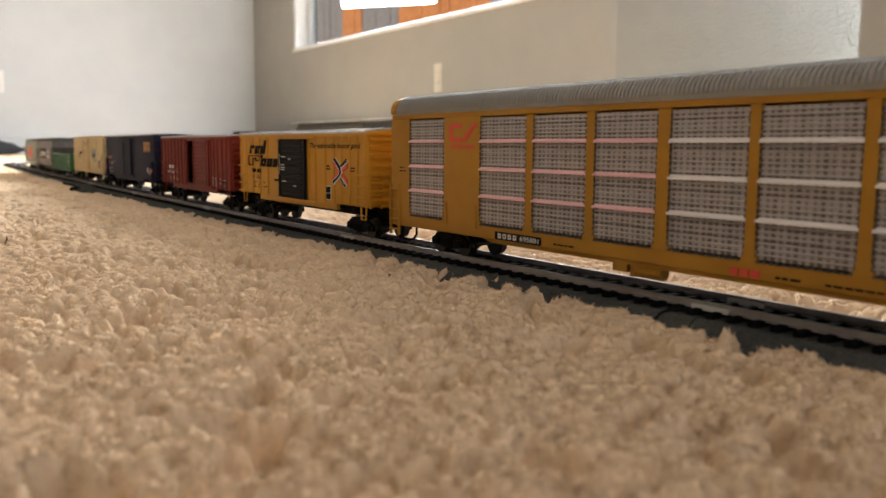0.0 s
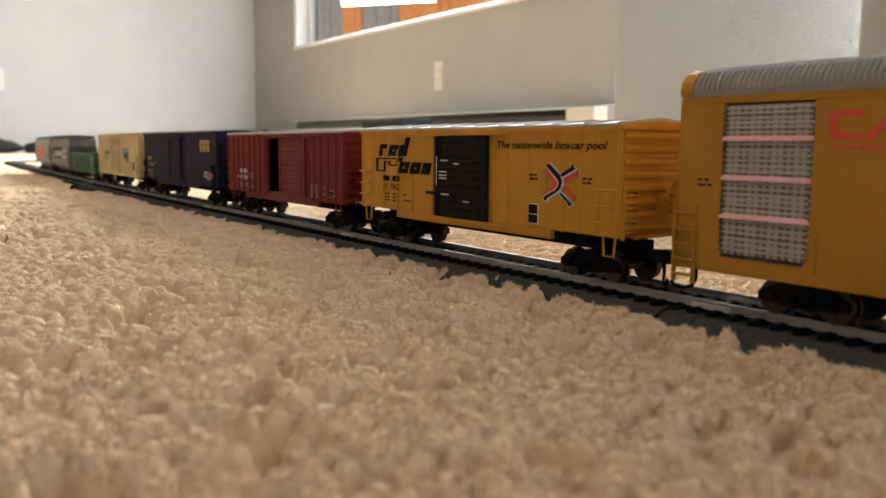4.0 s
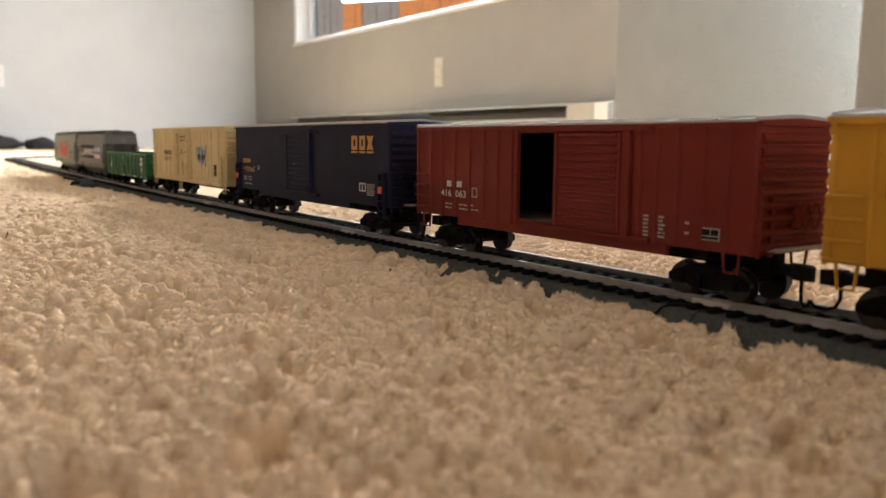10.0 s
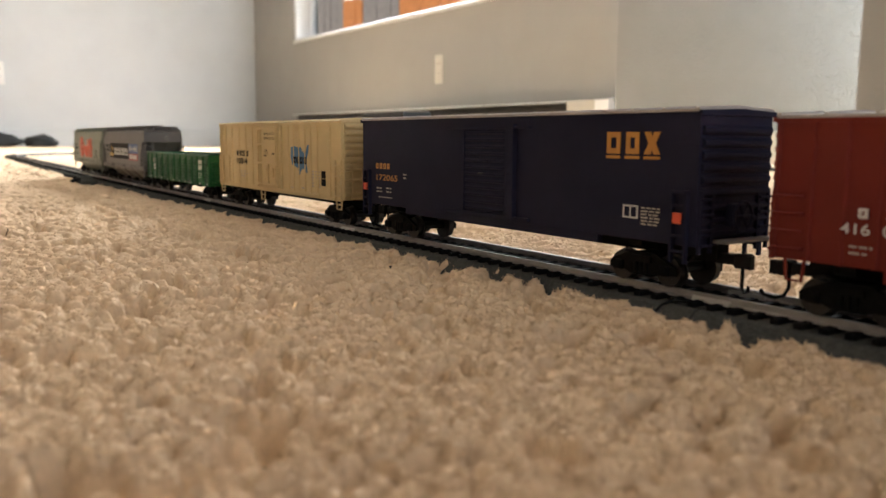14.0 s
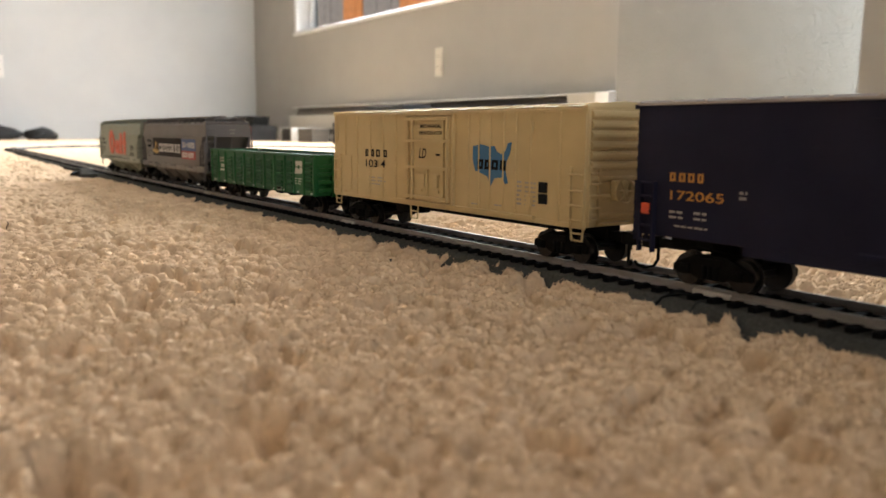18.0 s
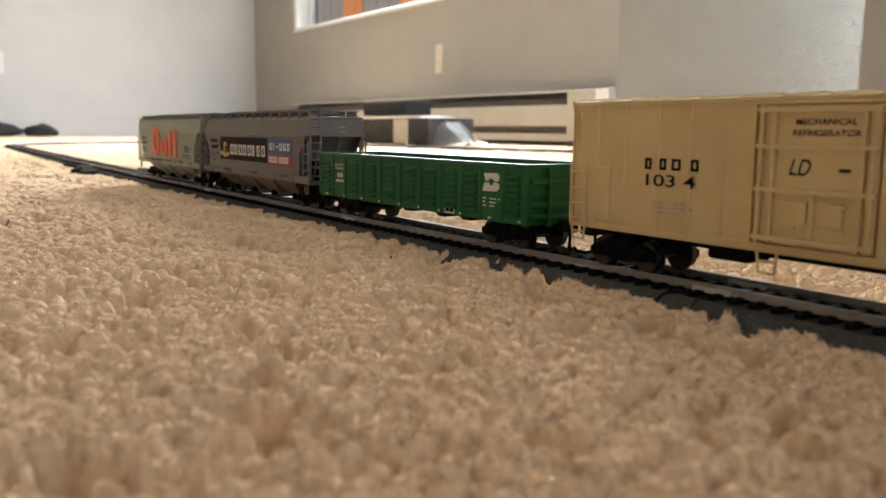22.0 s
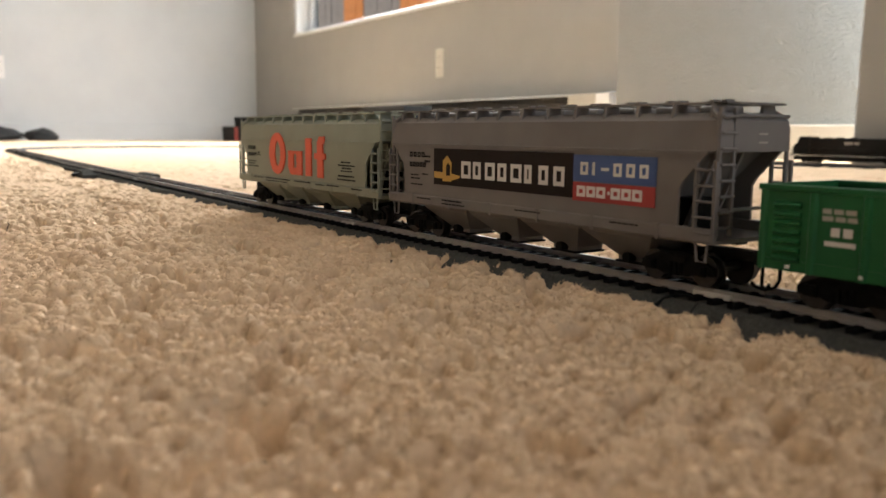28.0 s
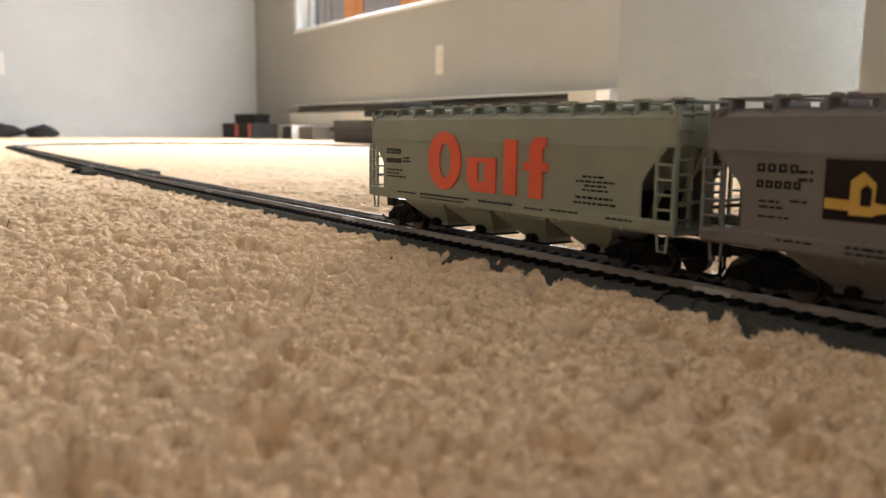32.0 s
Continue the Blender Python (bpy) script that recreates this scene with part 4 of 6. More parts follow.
def red_boxcar():
    L, W, B, H = 16.87, 3.35, 1.5, 5.14
    car = thing("boxcar", "oxide-red ribbed model boxcar with its door slid open", "train car", "cars of the train")
    h, y = L / 2, -W / 2
    o0, o1, oz0, oz1 = -1.62, 0.5, 1.72, 4.88
    t = 0.12
    bm = bmesh.new()
    for b in ((-h, o0, y, y + t, B, H), (o1, h, y, y + t, B, H), (o0, o1, y, y + t, B, oz0), (o0, o1, y, y + t, oz1, H)):
        box(bm, *b)
    part("side_wall", bm, M_RED, car)
    part("side_wall", box_(-h, h, -y - t, -y, B, H), M_RED, car)
    for end in (1, -1):
        part("end_wall", box_(min(end * h, end * (h - t)), max(end * h, end * (h - t)), y + t, -y - t, B, H), M_RED, car)
    part("floor", box_(-h + t, h - t, y + t, -y - t, B + 0.05, B + 0.2), M_BROWNFLOOR, car, "worn grey-brown plank floor")
    # thin near-black sheet just inside the far side wall
    part("dark_inner_sheet", box_(-h + t, h - t, -y - t - 0.06, -y - t - 0.01, B + 0.2, H), M_TRUCK, car, "thin near-black sheet along the far inner wall")
    peaked_roof(car, L, W, H, 0.17, 13, M_ROOFSILVER, gable=M_RED)
    part("side_post_edge", box_(o0 - 0.12, o0, y - 0.06, y + 0.0, B, H - 0.1), M_RED, car)
    slatted_door(car, 0.5, 3.6, y - 0.02, 1.66, 4.9, 12, M_RED, "slatted red door slid halfway open", 0.2)
    part("door_post", box_(3.62, 3.95, y - 0.14, y, B, H - 0.1), M_RED, car)
    small = [(-7.38), (-5.62), (-4.59), (-3.68), (-2.82), (-1.95)]
    for sy in (-1, 1):
        posts(car, small + [4.3, 4.95, 5.74, 6.66, 7.53, -8.35, 8.35, -6.5], sy * W / 2, B, H - 0.1, M_RED, 0.17, 0.08)
        part("eave_rail", box_(-h, h, min(sy * W / 2, sy * (W / 2 + 0.08)), max(sy * W / 2, sy * (W / 2 + 0.08)), H - 0.12, H - 0.01), M_RED, car)
        part("side_sill", box_(-5.4, 5.4, min(sy * W / 2, sy * (W / 2 - 0.2)), max(sy * W / 2, sy * (W / 2 - 0.2)), B - 0.3, B + 0.02), M_RED, car)
        for x in (-7.75, 7.7):
            add_stirrup(car, x, sy * (W / 2 - 0.05), B, 0.95, M_RED)
        add_ladder(car, -8.4, -7.55, sy * W / 2, (1.8, 2.25, 2.7, 3.15), M_RED, False)
    hollow("reporting_mark", [(-6.08, -5.87, 2.72, 2.96), (-5.38, -5.14, 2.72, 2.96)], 0.06, M_WHITEINK, car, y, 0.085)
    letters("car_number", "416  063", 0.27, M_WHITEINK, car, -6.5, y - 0.09, 2.32, wide=1.75)
    small_print(car, [(-6.3, -5.7, 1.98, 0.06), (-6.3, -5.8, 1.82, 0.06), (-5.3, -4.7, 1.98, 0.06), (-5.3, -4.6, 1.82, 0.06), (-4.5, -4.3, 2.0, 0.07), (-4.5, -3.9, 1.84, 0.05)], M_GREYINK, y)
    small_print(car, [(4.5, 4.7, 1.7 + 0.12 * i, 0.06) for i in range(6)] + [(5.1, 5.35, 1.7 + 0.12 * i, 0.06) for i in range(6)] + [(6.1, 6.25, 2.2, 0.07), (6.1, 6.25, 1.9, 0.07)], M_GREYINK, y)
    bars("square_mark", [(-4.45, -4.1, 2.7, 2.74), (-4.45, -4.1, 2.36, 2.4), (-4.45, -4.41, 2.4, 2.7), (-4.14, -4.1, 2.4, 2.7)], M_GREYINK, car, y)
    bars("stencil_border", [(6.68, 7.33, 1.8, 2.16)], M_GREYINK, car, y, 0.012)
    bars("stencil_plate", [(6.72, 7.0, 1.94, 2.12), (7.03, 7.29, 1.94, 2.12), (6.72, 7.29, 1.83, 1.91)], M_INK, car, y, 0.02)
    for end in (1, -1):
        ribbed_end(car, end * h, end, W, [1.75 + 0.37 * i for i in range(9)], 0.14, M_RED)
        add_coupler(car, end, end * h)
        end_ladder(car, end * h, end, -1.55, -1.0, (1.7, 2.1, 2.5, 2.9), M_RED)
        part("platform", box_(min(end * h, end * (h + 0.35)), max(end * h, end * (h + 0.35)), -1.1, 1.4, 1.6, 1.68), M_RED if end < 0 else M_ROOFSILVER, car)
    add_brake(car, h, 1, 0.3, 2.55, M_RED)
    add_frame(car, L, 6.5)
    for x in (-6.5, 6.5):
        add_truck(car, x)
    CAR["red"] = (car, -54.41, L)


def blue_boxcar():
    L, W, B, H = 19.9, 3.4, 1.46, 5.38
    car = thing("boxcar", "dark blue smooth-sided model boxcar with orange markings", "train car", "cars of the train")
    h, y = L / 2, -W / 2
    part("body", box_(-h, h, -W / 2, W / 2, B, H, bevel=0.03), M_BLUE, car)
    peaked_roof(car, L, W, H, 0.16, 16, M_ROOFSILVER, gable=M_BLUE)
    slatted_door(car, -1.5, 1.38, y - 0.02, 1.72, 4.9, 12, M_BLUE, "dark blue slatted door", 0.2)
    part("door_post", box_(1.42, 1.75, y - 0.2, y, 1.6, 5.1), M_BLUE, car)
    part("door_handle", box_(-0.35, -0.1, y - 0.22, y - 0.1, 3.2, 3.26), M_WHEEL, car)
    for sy in (-1, 1):
        part("side_sill", box_(-6.0, 6.0, min(sy * W / 2, sy * (W / 2 - 0.25)), max(sy * W / 2, sy * (W / 2 - 0.25)), B - 0.25, B + 0.02), M_BLUE, car)
        for x in (-9.4, 9.4):
            part("corner_post", box_(x - 0.08 - 0.22, x - 0.22, min(sy * W / 2, sy * (W / 2 + 0.16)), max(sy * W / 2, sy * (W / 2 + 0.16)), 0.95, 3.1), M_BLUE, car)
            part("corner_post", box_(x + 0.22, x + 0.3, min(sy * W / 2, sy * (W / 2 + 0.16)), max(sy * W / 2, sy * (W / 2 + 0.16)), 0.95, 3.1), M_BLUE, car)
            add_ladder(car, x - 0.22, x + 0.22, sy * (W / 2 + 0.02), (1.3, 1.75, 2.2, 2.65, 3.05), M_BLUE, False)
    part("orange_plate", box_(9.24, 9.54, y - 0.2, y - 0.14, 2.12, 2.44), M_GULFRED, car, "orange-red plate")
    part("orange_plate", box_(-9.54, -9.24, y - 0.2, y - 0.14, 2.12, 2.44), M_GULFRED, car, "orange-red plate")
    # three orange frames over three bars
    hollow("emblem_block", [(6.32, 6.9, 4.12, 4.8), (7.14, 7.68, 4.12, 4.8)], 0.17, M_ORANGEINK, car, y, 0.025, "orange frame")
    part("emblem_block", prism(bmesh.new(), [(7.88, 4.12), (8.14, 4.12), (8.2, 4.28), (8.26, 4.12), (8.52, 4.12), (8.34, 4.46), (8.52, 4.8), (8.26, 4.8), (8.2, 4.64), (8.14, 4.8), (7.88, 4.8), (8.06, 4.46)], "y", y - 0.025, y), M_ORANGEINK, car, "orange notched block")
    bars("emblem_bar", [(6.3, 6.9, 3.97, 4.06), (7.1, 7.7, 3.97, 4.06), (7.88, 8.52, 3.97, 4.06)], M_ORANGEINK, car, y, 0.025)
    hollow("reporting_mark", [(-8.62, -8.42, 3.14, 3.4), (-8.28, -8.07, 3.14, 3.4), (-7.95, -7.74, 3.14, 3.4), (-7.61, -7.42, 3.14, 3.4)], 0.06, M_ORANGEINK, car, y, 0.025)
    letters("car_number", "172065", 0.28, M_ORANGEINK, car, -8.58, y - 0.02, 2.6, wide=1.9)
    small_print(car, [(-8.6, -8.1, 2.2, 0.07), (-7.7, -7.2, 2.22, 0.07), (-8.6, -8.1, 2.05, 0.06), (-7.7, -7.2, 2.06, 0.06), (-8.4, -7.2, 1.8, 0.05), (-6.2, -5.95, 2.9, 0.08), (-6.2, -5.95, 2.75, 0.08)], M_GREYINK, y)
    small_print(car, [(7.85, 8.6, 1.95 + 0.1 * i, 0.05) for i in range(6)], M_GREYINK, y)
    bars("square_mark", [(7.1, 7.72, 2.48, 2.53), (7.1, 7.72, 2.12, 2.17), (7.1, 7.15, 2.17, 2.48), (7.67, 7.72, 2.17, 2.48), (7.39, 7.43, 2.17, 2.48)], M_WHITEINK, car, y, 0.02)
    for end in (1, -1):
        ribbed_end(car, end * h, end, W, [3.05 + 0.36 * i for i in range(6)], 0.14, M_BLUE)
        ribbed_end(car, end * h, end, W, [1.8, 2.2, 2.6], 0.1, M_BLUE)
        add_coupler(car, end, end * h)
        end_ladder(car, end * h, end, -1.6, -1.1, (1.5, 1.95, 2.4, 2.85), M_BLUE)
        end_ladder(car, end * h, end, 1.1, 1.6, (1.5, 1.95, 2.4, 2.85), M_BLUE)
        part("platform", box_(min(end * h, end * (h + 0.5)), max(end * h, end * (h + 0.5)), -0.9, 1.5, 1.55, 1.63), M_ROOFGREY, car)
    add_brake(car, h, 1, -0.1, 2.35, M_BLUE)
    add_frame(car, L, 7.45)
    for x in (-7.45, 7.45):
        add_truck(car, x)
    CAR["blue"] = (car, -73.71, L)


def cream_reefer():
    L, W, B, H = 18.4, 3.35, 1.38, 5.36
    car = thing("refrigerator_car", "cream ribbed model refrigerator car with a blue map emblem", "train car", "cars of the train")
    h, y = L / 2, -W / 2
    part("body", box_(-h, h, -W / 2, W / 2, B, H, bevel=0.04), M_CREAM, car)
    peaked_roof(car, L, W, H, 0.2, 14, M_CREAM)
    for sy in (-1, 1):
        posts(car, (-9.1, -8.0, -6.81, -5.46, -4.28, -3.11, 2.49, 3.2, 3.91, 4.73, 5.46, 6.28, 7.84, 9.1), sy * W / 2, B, H - 0.08, M_CREAM, 0.11, 0.05)
        part("eave_rail", box_(-h, h, min(sy * W / 2, sy * (W / 2 + 0.06)), max(sy * W / 2, sy * (W / 2 + 0.06)), H - 0.1, H - 0.01), M_CREAM, car)
        part("side_sill", box_(-h, h, min(sy * W / 2, sy * (W / 2 + 0.05)), max(sy * W / 2, sy * (W / 2 + 0.05)), B - 0.06, B + 0.1), M_CREAM, car)
        for x in (-8.85, 8.75, -1.6):
            add_stirrup(car, x, sy * (W / 2 - 0.03), B, 0.75 if x == -1.6 else 0.9, M_CREAM, 0.62, 2)
        add_ladder(car, 8.45, 9.1, sy * W / 2, (1.6, 2.1, 2.6, 3.15), M_CREAM, True)
        add_ladder(car, -9.1, -8.5, sy * W / 2, (1.6, 2.1, 2.6, 3.15), M_CREAM, True)
    part("access_panel", box_(-8.04, -7.38, y - 0.05, y, 1.62, 3.36, bevel=0.02), M_CREAM, car)
    d = part("door", box_(-1.95, 1.32, y - 0.12, y + 0.01, 1.6, 5.2, bevel=0.03), M_CREAM, car, "cream plug door with bars and hinges")
    for z in (1.75, 3.02, 4.15, 5.08):
        part("door_bar", box_(-1.95, 1.32, y - 0.25, y - 0.11, z - 0.06, z + 0.06), M_CREAM, d)
    for x in (-1.82, -1.45, 0.95, 1.2):
        part("lock_rod", box_(x - 0.05, x + 0.05, y - 0.23, y - 0.11, 1.62, 5.18), M_CREAM, d)
    for x in (-0.6, 0.35):
        part("lock_case", box_(x - 0.18, x + 0.18, y - 0.22, y - 0.11, 2.2, 2.75), M_CREAM, d)
    part("door_post", box_(-0.36, -0.24, y - 0.2, y - 0.11, 1.75, 3.02), M_CREAM, d)
    for x, z in ((-1.05, 2.7), (-1.05, 2.05), (0.3, 2.7), (0.3, 2.05)):
        part("hinge_plate", box_(x - 0.3, x + 0.3, y - 0.18, y - 0.11, z - 0.05, z + 0.05), M_CREAM, d)
    for x in (-2.12, 1.49):
        part("door_frame", box_(x - 0.07, x + 0.07, y - 0.14, y, 1.5, 5.24), M_CREAM, car)
    part("door_frame", box_(-2.19, 1.56, y - 0.14, y, 5.24, 5.31), M_CREAM, car)
    for k in range(8):
        part("vent_louvre", box_(-9.05, -8.75, y - 0.07, y, 4.1 + 0.13 * k, 4.17 + 0.13 * k), M_CREAM, car)
    for z in (4.75, 2.1):
        part("hinge_plate", box_(6.16, 6.42, y - 0.1, y, z - 0.2, z + 0.2), M_CREAM, car)
    part("door_track", box_(-3.2, 6.6, y - 0.12, y, 1.44, 1.56), M_CREAM, car)
    letters("sign_text", "MECHANICAL", 0.16, M_INK, d, -0.88, y - 0.14, 4.7, wide=1.6)
    letters("sign_text", "REFRIGERATOR", 0.16, M_INK, d, -0.95, y - 0.14, 4.42, wide=1.8)
    letters("door_mark", "LD", 0.42, M_INK, d, -1.0, y - 0.14, 3.42, wide=0.6, slant=0.3)
    bars("keyhole", [(0.35, 0.62, 3.55, 3.63)], M_INK, d, y - 0.12, 0.04)
    # blue map emblem: an uneven block with a notch on top and a tail
    bm = bmesh.new()
    prism(bm, [(2.8, 4.0), (3.3, 4.08), (3.8, 4.0), (4.15, 4.02), (4.3, 3.82), (4.6, 3.72), (4.85, 3.85), (5.0, 4.15), (5.2, 4.18), (5.1, 3.75), (4.9, 3.45), (4.85, 3.1), (5.0, 2.65), (4.85, 2.62), (4.65, 2.85), (4.2, 2.8), (3.95, 2.5), (3.75, 2.85), (3.4, 2.95), (2.95, 3.05), (2.78, 3.5)], "y", y - 0.025, y)
    part("map_emblem", bm, M_BLUEINK, car, "bright blue map-shaped emblem")
    hollow("emblem_block", [(3.12, 3.46, 3.12, 3.5), (3.58, 3.9, 3.12, 3.5), (4.02, 4.4, 3.12, 3.5), (4.54, 4.86, 3.12, 3.5)], 0.11, M_INK, car, y, 0.045, "", 0.1)
    hollow("reporting_mark", [(-5.95, -5.71, 3.36, 3.7), (-5.38, -5.14, 3.36, 3.7), (-4.92, -4.6, 3.36, 3.7), (-4.22, -3.95, 3.36, 3.7)], 0.075, M_INK, car, y, 0.02)
    letters("car_number", "103 4", 0.36, M_INK, car, -5.85, y - 0.06, 2.86, wide=1.85)
    small_print(car, [(-5.6, -5.0, 2.35, 0.06), (-5.6, -5.0, 2.2, 0.06), (-4.8, -4.2, 2.35, 0.06), (-4.8, -4.0, 2.2, 0.06), (-5.6, -4.6, 2.05, 0.05)], M_GREYINK, y)
    small_print(car, [(5.55, 5.8, 1.9 + 0.16 * i, 0.08) for i in range(6)] + [(6.0, 6.6, 1.9 + 0.16 * i, 0.06) for i in range(6)], M_GREYINK, y)
    small_print(car, [(2.7, 3.2, 1.7, 0.06), (4.2, 4.7, 1.75, 0.06)], M_GREYINK, y)
    bars("stencil_plate", [(6.78, 7.24, 2.42, 2.8), (6.78, 7.24, 2.02, 2.38)], M_INK, car, y, 0.03)
    for end in (1, -1):
        ribbed_end(car, end * h, end, W, [3.45 + 0.34 * i for i in range(6)], 0.15, M_CREAM)
        ribbed_end(car, end * h, end, W, [1.75, 2.4, 3.0], 0.1, M_CREAM)
        add_coupler(car, end, end * h)
        end_ladder(car, end * h, end, -1.6, -1.15, (1.65, 2.05, 2.45, 2.85, 3.2), M_CREAM)
        end_ladder(car, end * h, end, 1.15, 1.6, (1.65, 2.05, 2.45, 2.85, 3.2), M_CREAM)
        part("platform", box_(min(end * h, end * (h + 0.3)), max(end * h, end * (h + 0.3)), -1.2, 1.5, 1.45, 1.53), M_CREAM, car)
    add_brake(car, h, 1, -0.3, 2.6, M_CREAM)
    part("end_box", box_(h, h + 0.25, 0.2, 0.95, 2.15, 2.9, bevel=0.05), M_CREAM, car)
    add_frame(car, L, 7.35)
    part("fuel_tank", box_(-3.8, -2.4, -1.3, -0.2, 0.85, 1.35, bevel=0.1), M_TRUCK, car, "black fuel tank")
    for x in (-7.35, 7.35):
        add_truck(car, x)
    CAR["cream"] = (car, -95.79, L)


def green_gondola():
    L, W, B, H = 17.03, 3.55, 0.98, 3.22
    car = thing("gondola_car", "bright green open model gondola with louvred side panels", "train car", "cars of the train")
    h, y, t = L / 2, -W / 2, 0.12
    for sy in (-1, 1):
        a, b = sorted((sy * W / 2, sy * (W / 2 - t)))
        part("side_wall", box_(-h, h, a, b, B + 0.05, H - 0.05), M_GREEN, car)
        part("top_chord", box_(-h - 0.05, h + 0.05, a - 0.08, b + 0.08, H - 0.1, H + 0.06, bevel=0.03), M_GREEN, car)
        part("side_sill", prism(bmesh.new(), [(-h, B + 0.35), (h, B + 0.35), (h, B + 0.15), (5.6, B + 0.08), (-5.6, B + 0.08), (-h, B + 0.15)], "y", a - 0.02, b + 0.02), M_GREEN, car)
        xs = [-8.4, -7.0, -5.62, -3.82, -2.07, -0.32, 1.35, 2.93, 4.48, 5.75, 7.1, 8.4]
        posts(car, xs, sy * W / 2, B + 0.05, H - 0.1, M_GREEN, 0.24, 0.09)
        bm = bmesh.new()
        sg = sy
        prism(bm, [(0, -0.09), (sg * 0.1, -0.02), (sg * 0.1, 0.03), (0, 0.09)], "x", -0.38, 0.38)
        louvre = data_of("louvre", bm, M_GREEN)
        for x0, x1 in zip(xs, xs[1:]):
            if x0 in (-7.0, 5.75) and sy < 0:
                continue
            for k in range(7):
                o = part("louvre", louvre, M_GREEN, car)
                o.location = ((x0 + x1) / 2 * CM, sy * W / 2 * CM, (1.35 + 0.235 * k) * CM)
    for end in (1, -1):
        a, b = sorted((end * h, end * (h - t)))
        part("end_wall", box_(a, b, y + t, -y - t, B + 0.05, H - 0.05), M_GREEN, car)
        part("end_chord", box_(a - 0.05, b + 0.05, y, -y, H - 0.1, H + 0.05), M_GREEN, car)
        for z in (1.35, 1.78, 2.21, 2.64):
            part("end_rib", box_(min(end * h, end * (h + 0.14)), max(end * h, end * (h + 0.14)), y + 0.15, -y - 0.15, z - 0.11, z + 0.11, bevel=0.05), M_GREEN, car)
        for yy in (-0.75, 0.8):
            part("end_post", box_(min(end * h, end * (h + 0.2)), max(end * h, end * (h + 0.2)), yy - 0.1, yy + 0.1, B, H - 0.08), M_GREEN, car)
        add_coupler(car, end, end * h)
    part("floor", box_(-h + t, h - t, y + t, -y - t, B + 0.1, B + 0.25), M_BLACK, car, "dark gondola floor")
    bm = bmesh.new()
    prism(bm, [(5.95, 2.86), (6.78, 2.88), (6.9, 2.78), (6.9, 2.62), (6.8, 2.56), (6.62, 2.56), (6.5, 2.66), (6.3, 2.66), (6.2, 2.56), (6.05, 2.56)], "y", y - 0.025, y)
    prism(bm, [(5.85, 2.16), (6.72, 2.18), (6.9, 2.3), (6.9, 2.46), (6.78, 2.52), (6.55, 2.52), (6.5, 2.4), (6.3, 2.4), (6.25, 2.5), (5.98, 2.5)], "y", y - 0.025, y)
    part("emblem", bm, M_WHITEINK, car, "white two-part emblem")
    small_print(car, [(-6.75, -5.85, 2.62, 0.12), (-6.75, -5.85, 2.44, 0.12)], M_GREYINK, y - 0.01, "owner_line")
    bars("reporting_mark", [(-6.5, -6.28, 2.06, 2.28), (-6.18, -5.95, 2.06, 2.28), (-6.65, -5.85, 1.82, 1.94)], M_WHITEINK, car, y, 0.02)
    small_print(car, [(5.85, 6.1, 1.86, 0.06), (6.3, 6.7, 1.86, 0.06), (5.85, 6.1, 1.72, 0.06), (6.3, 6.7, 1.72, 0.06), (5.85, 6.05, 1.58, 0.06), (6.3, 6.6, 1.58, 0.06), (6.85, 7.0, 1.86, 0.06)], M_WHITEINK, y)
    bars("stencil_border", [(3.3, 3.98, 1.1, 1.38)], M_WHITEINK, car, y - 0.03, 0.012)
    bars("stencil_plate", [(3.35, 3.62, 1.15, 1.34), (3.66, 3.93, 1.15, 1.34)], M_INK, car, y - 0.03, 0.02)
    for x in (-7.6, -5.62, -3.8, -2.07, -0.3, 1.35, 2.93, 4.48, 6.4, 8.2):
        part("rivet", box_(x - 0.045, x + 0.045, y - 0.12, y - 0.02, 1.12, 1.2), M_WHITEINK, car, "pale rivet head")
    add_frame(car, L, 6.35, False)
    for x in (-2.9, -0.6, 2.2, 4.0):
        part("cross_bearer", prism(bmesh.new(), [(-1.6, 1.1), (1.6, 1.1), (1.2, 0.8), (-1.2, 0.8)], "x", x - 0.25, x + 0.25), M_BLACK, car)
    for x in (-6.35, 6.35):
        add_truck(car, x)
    CAR["green"] = (car, -116.39, L)


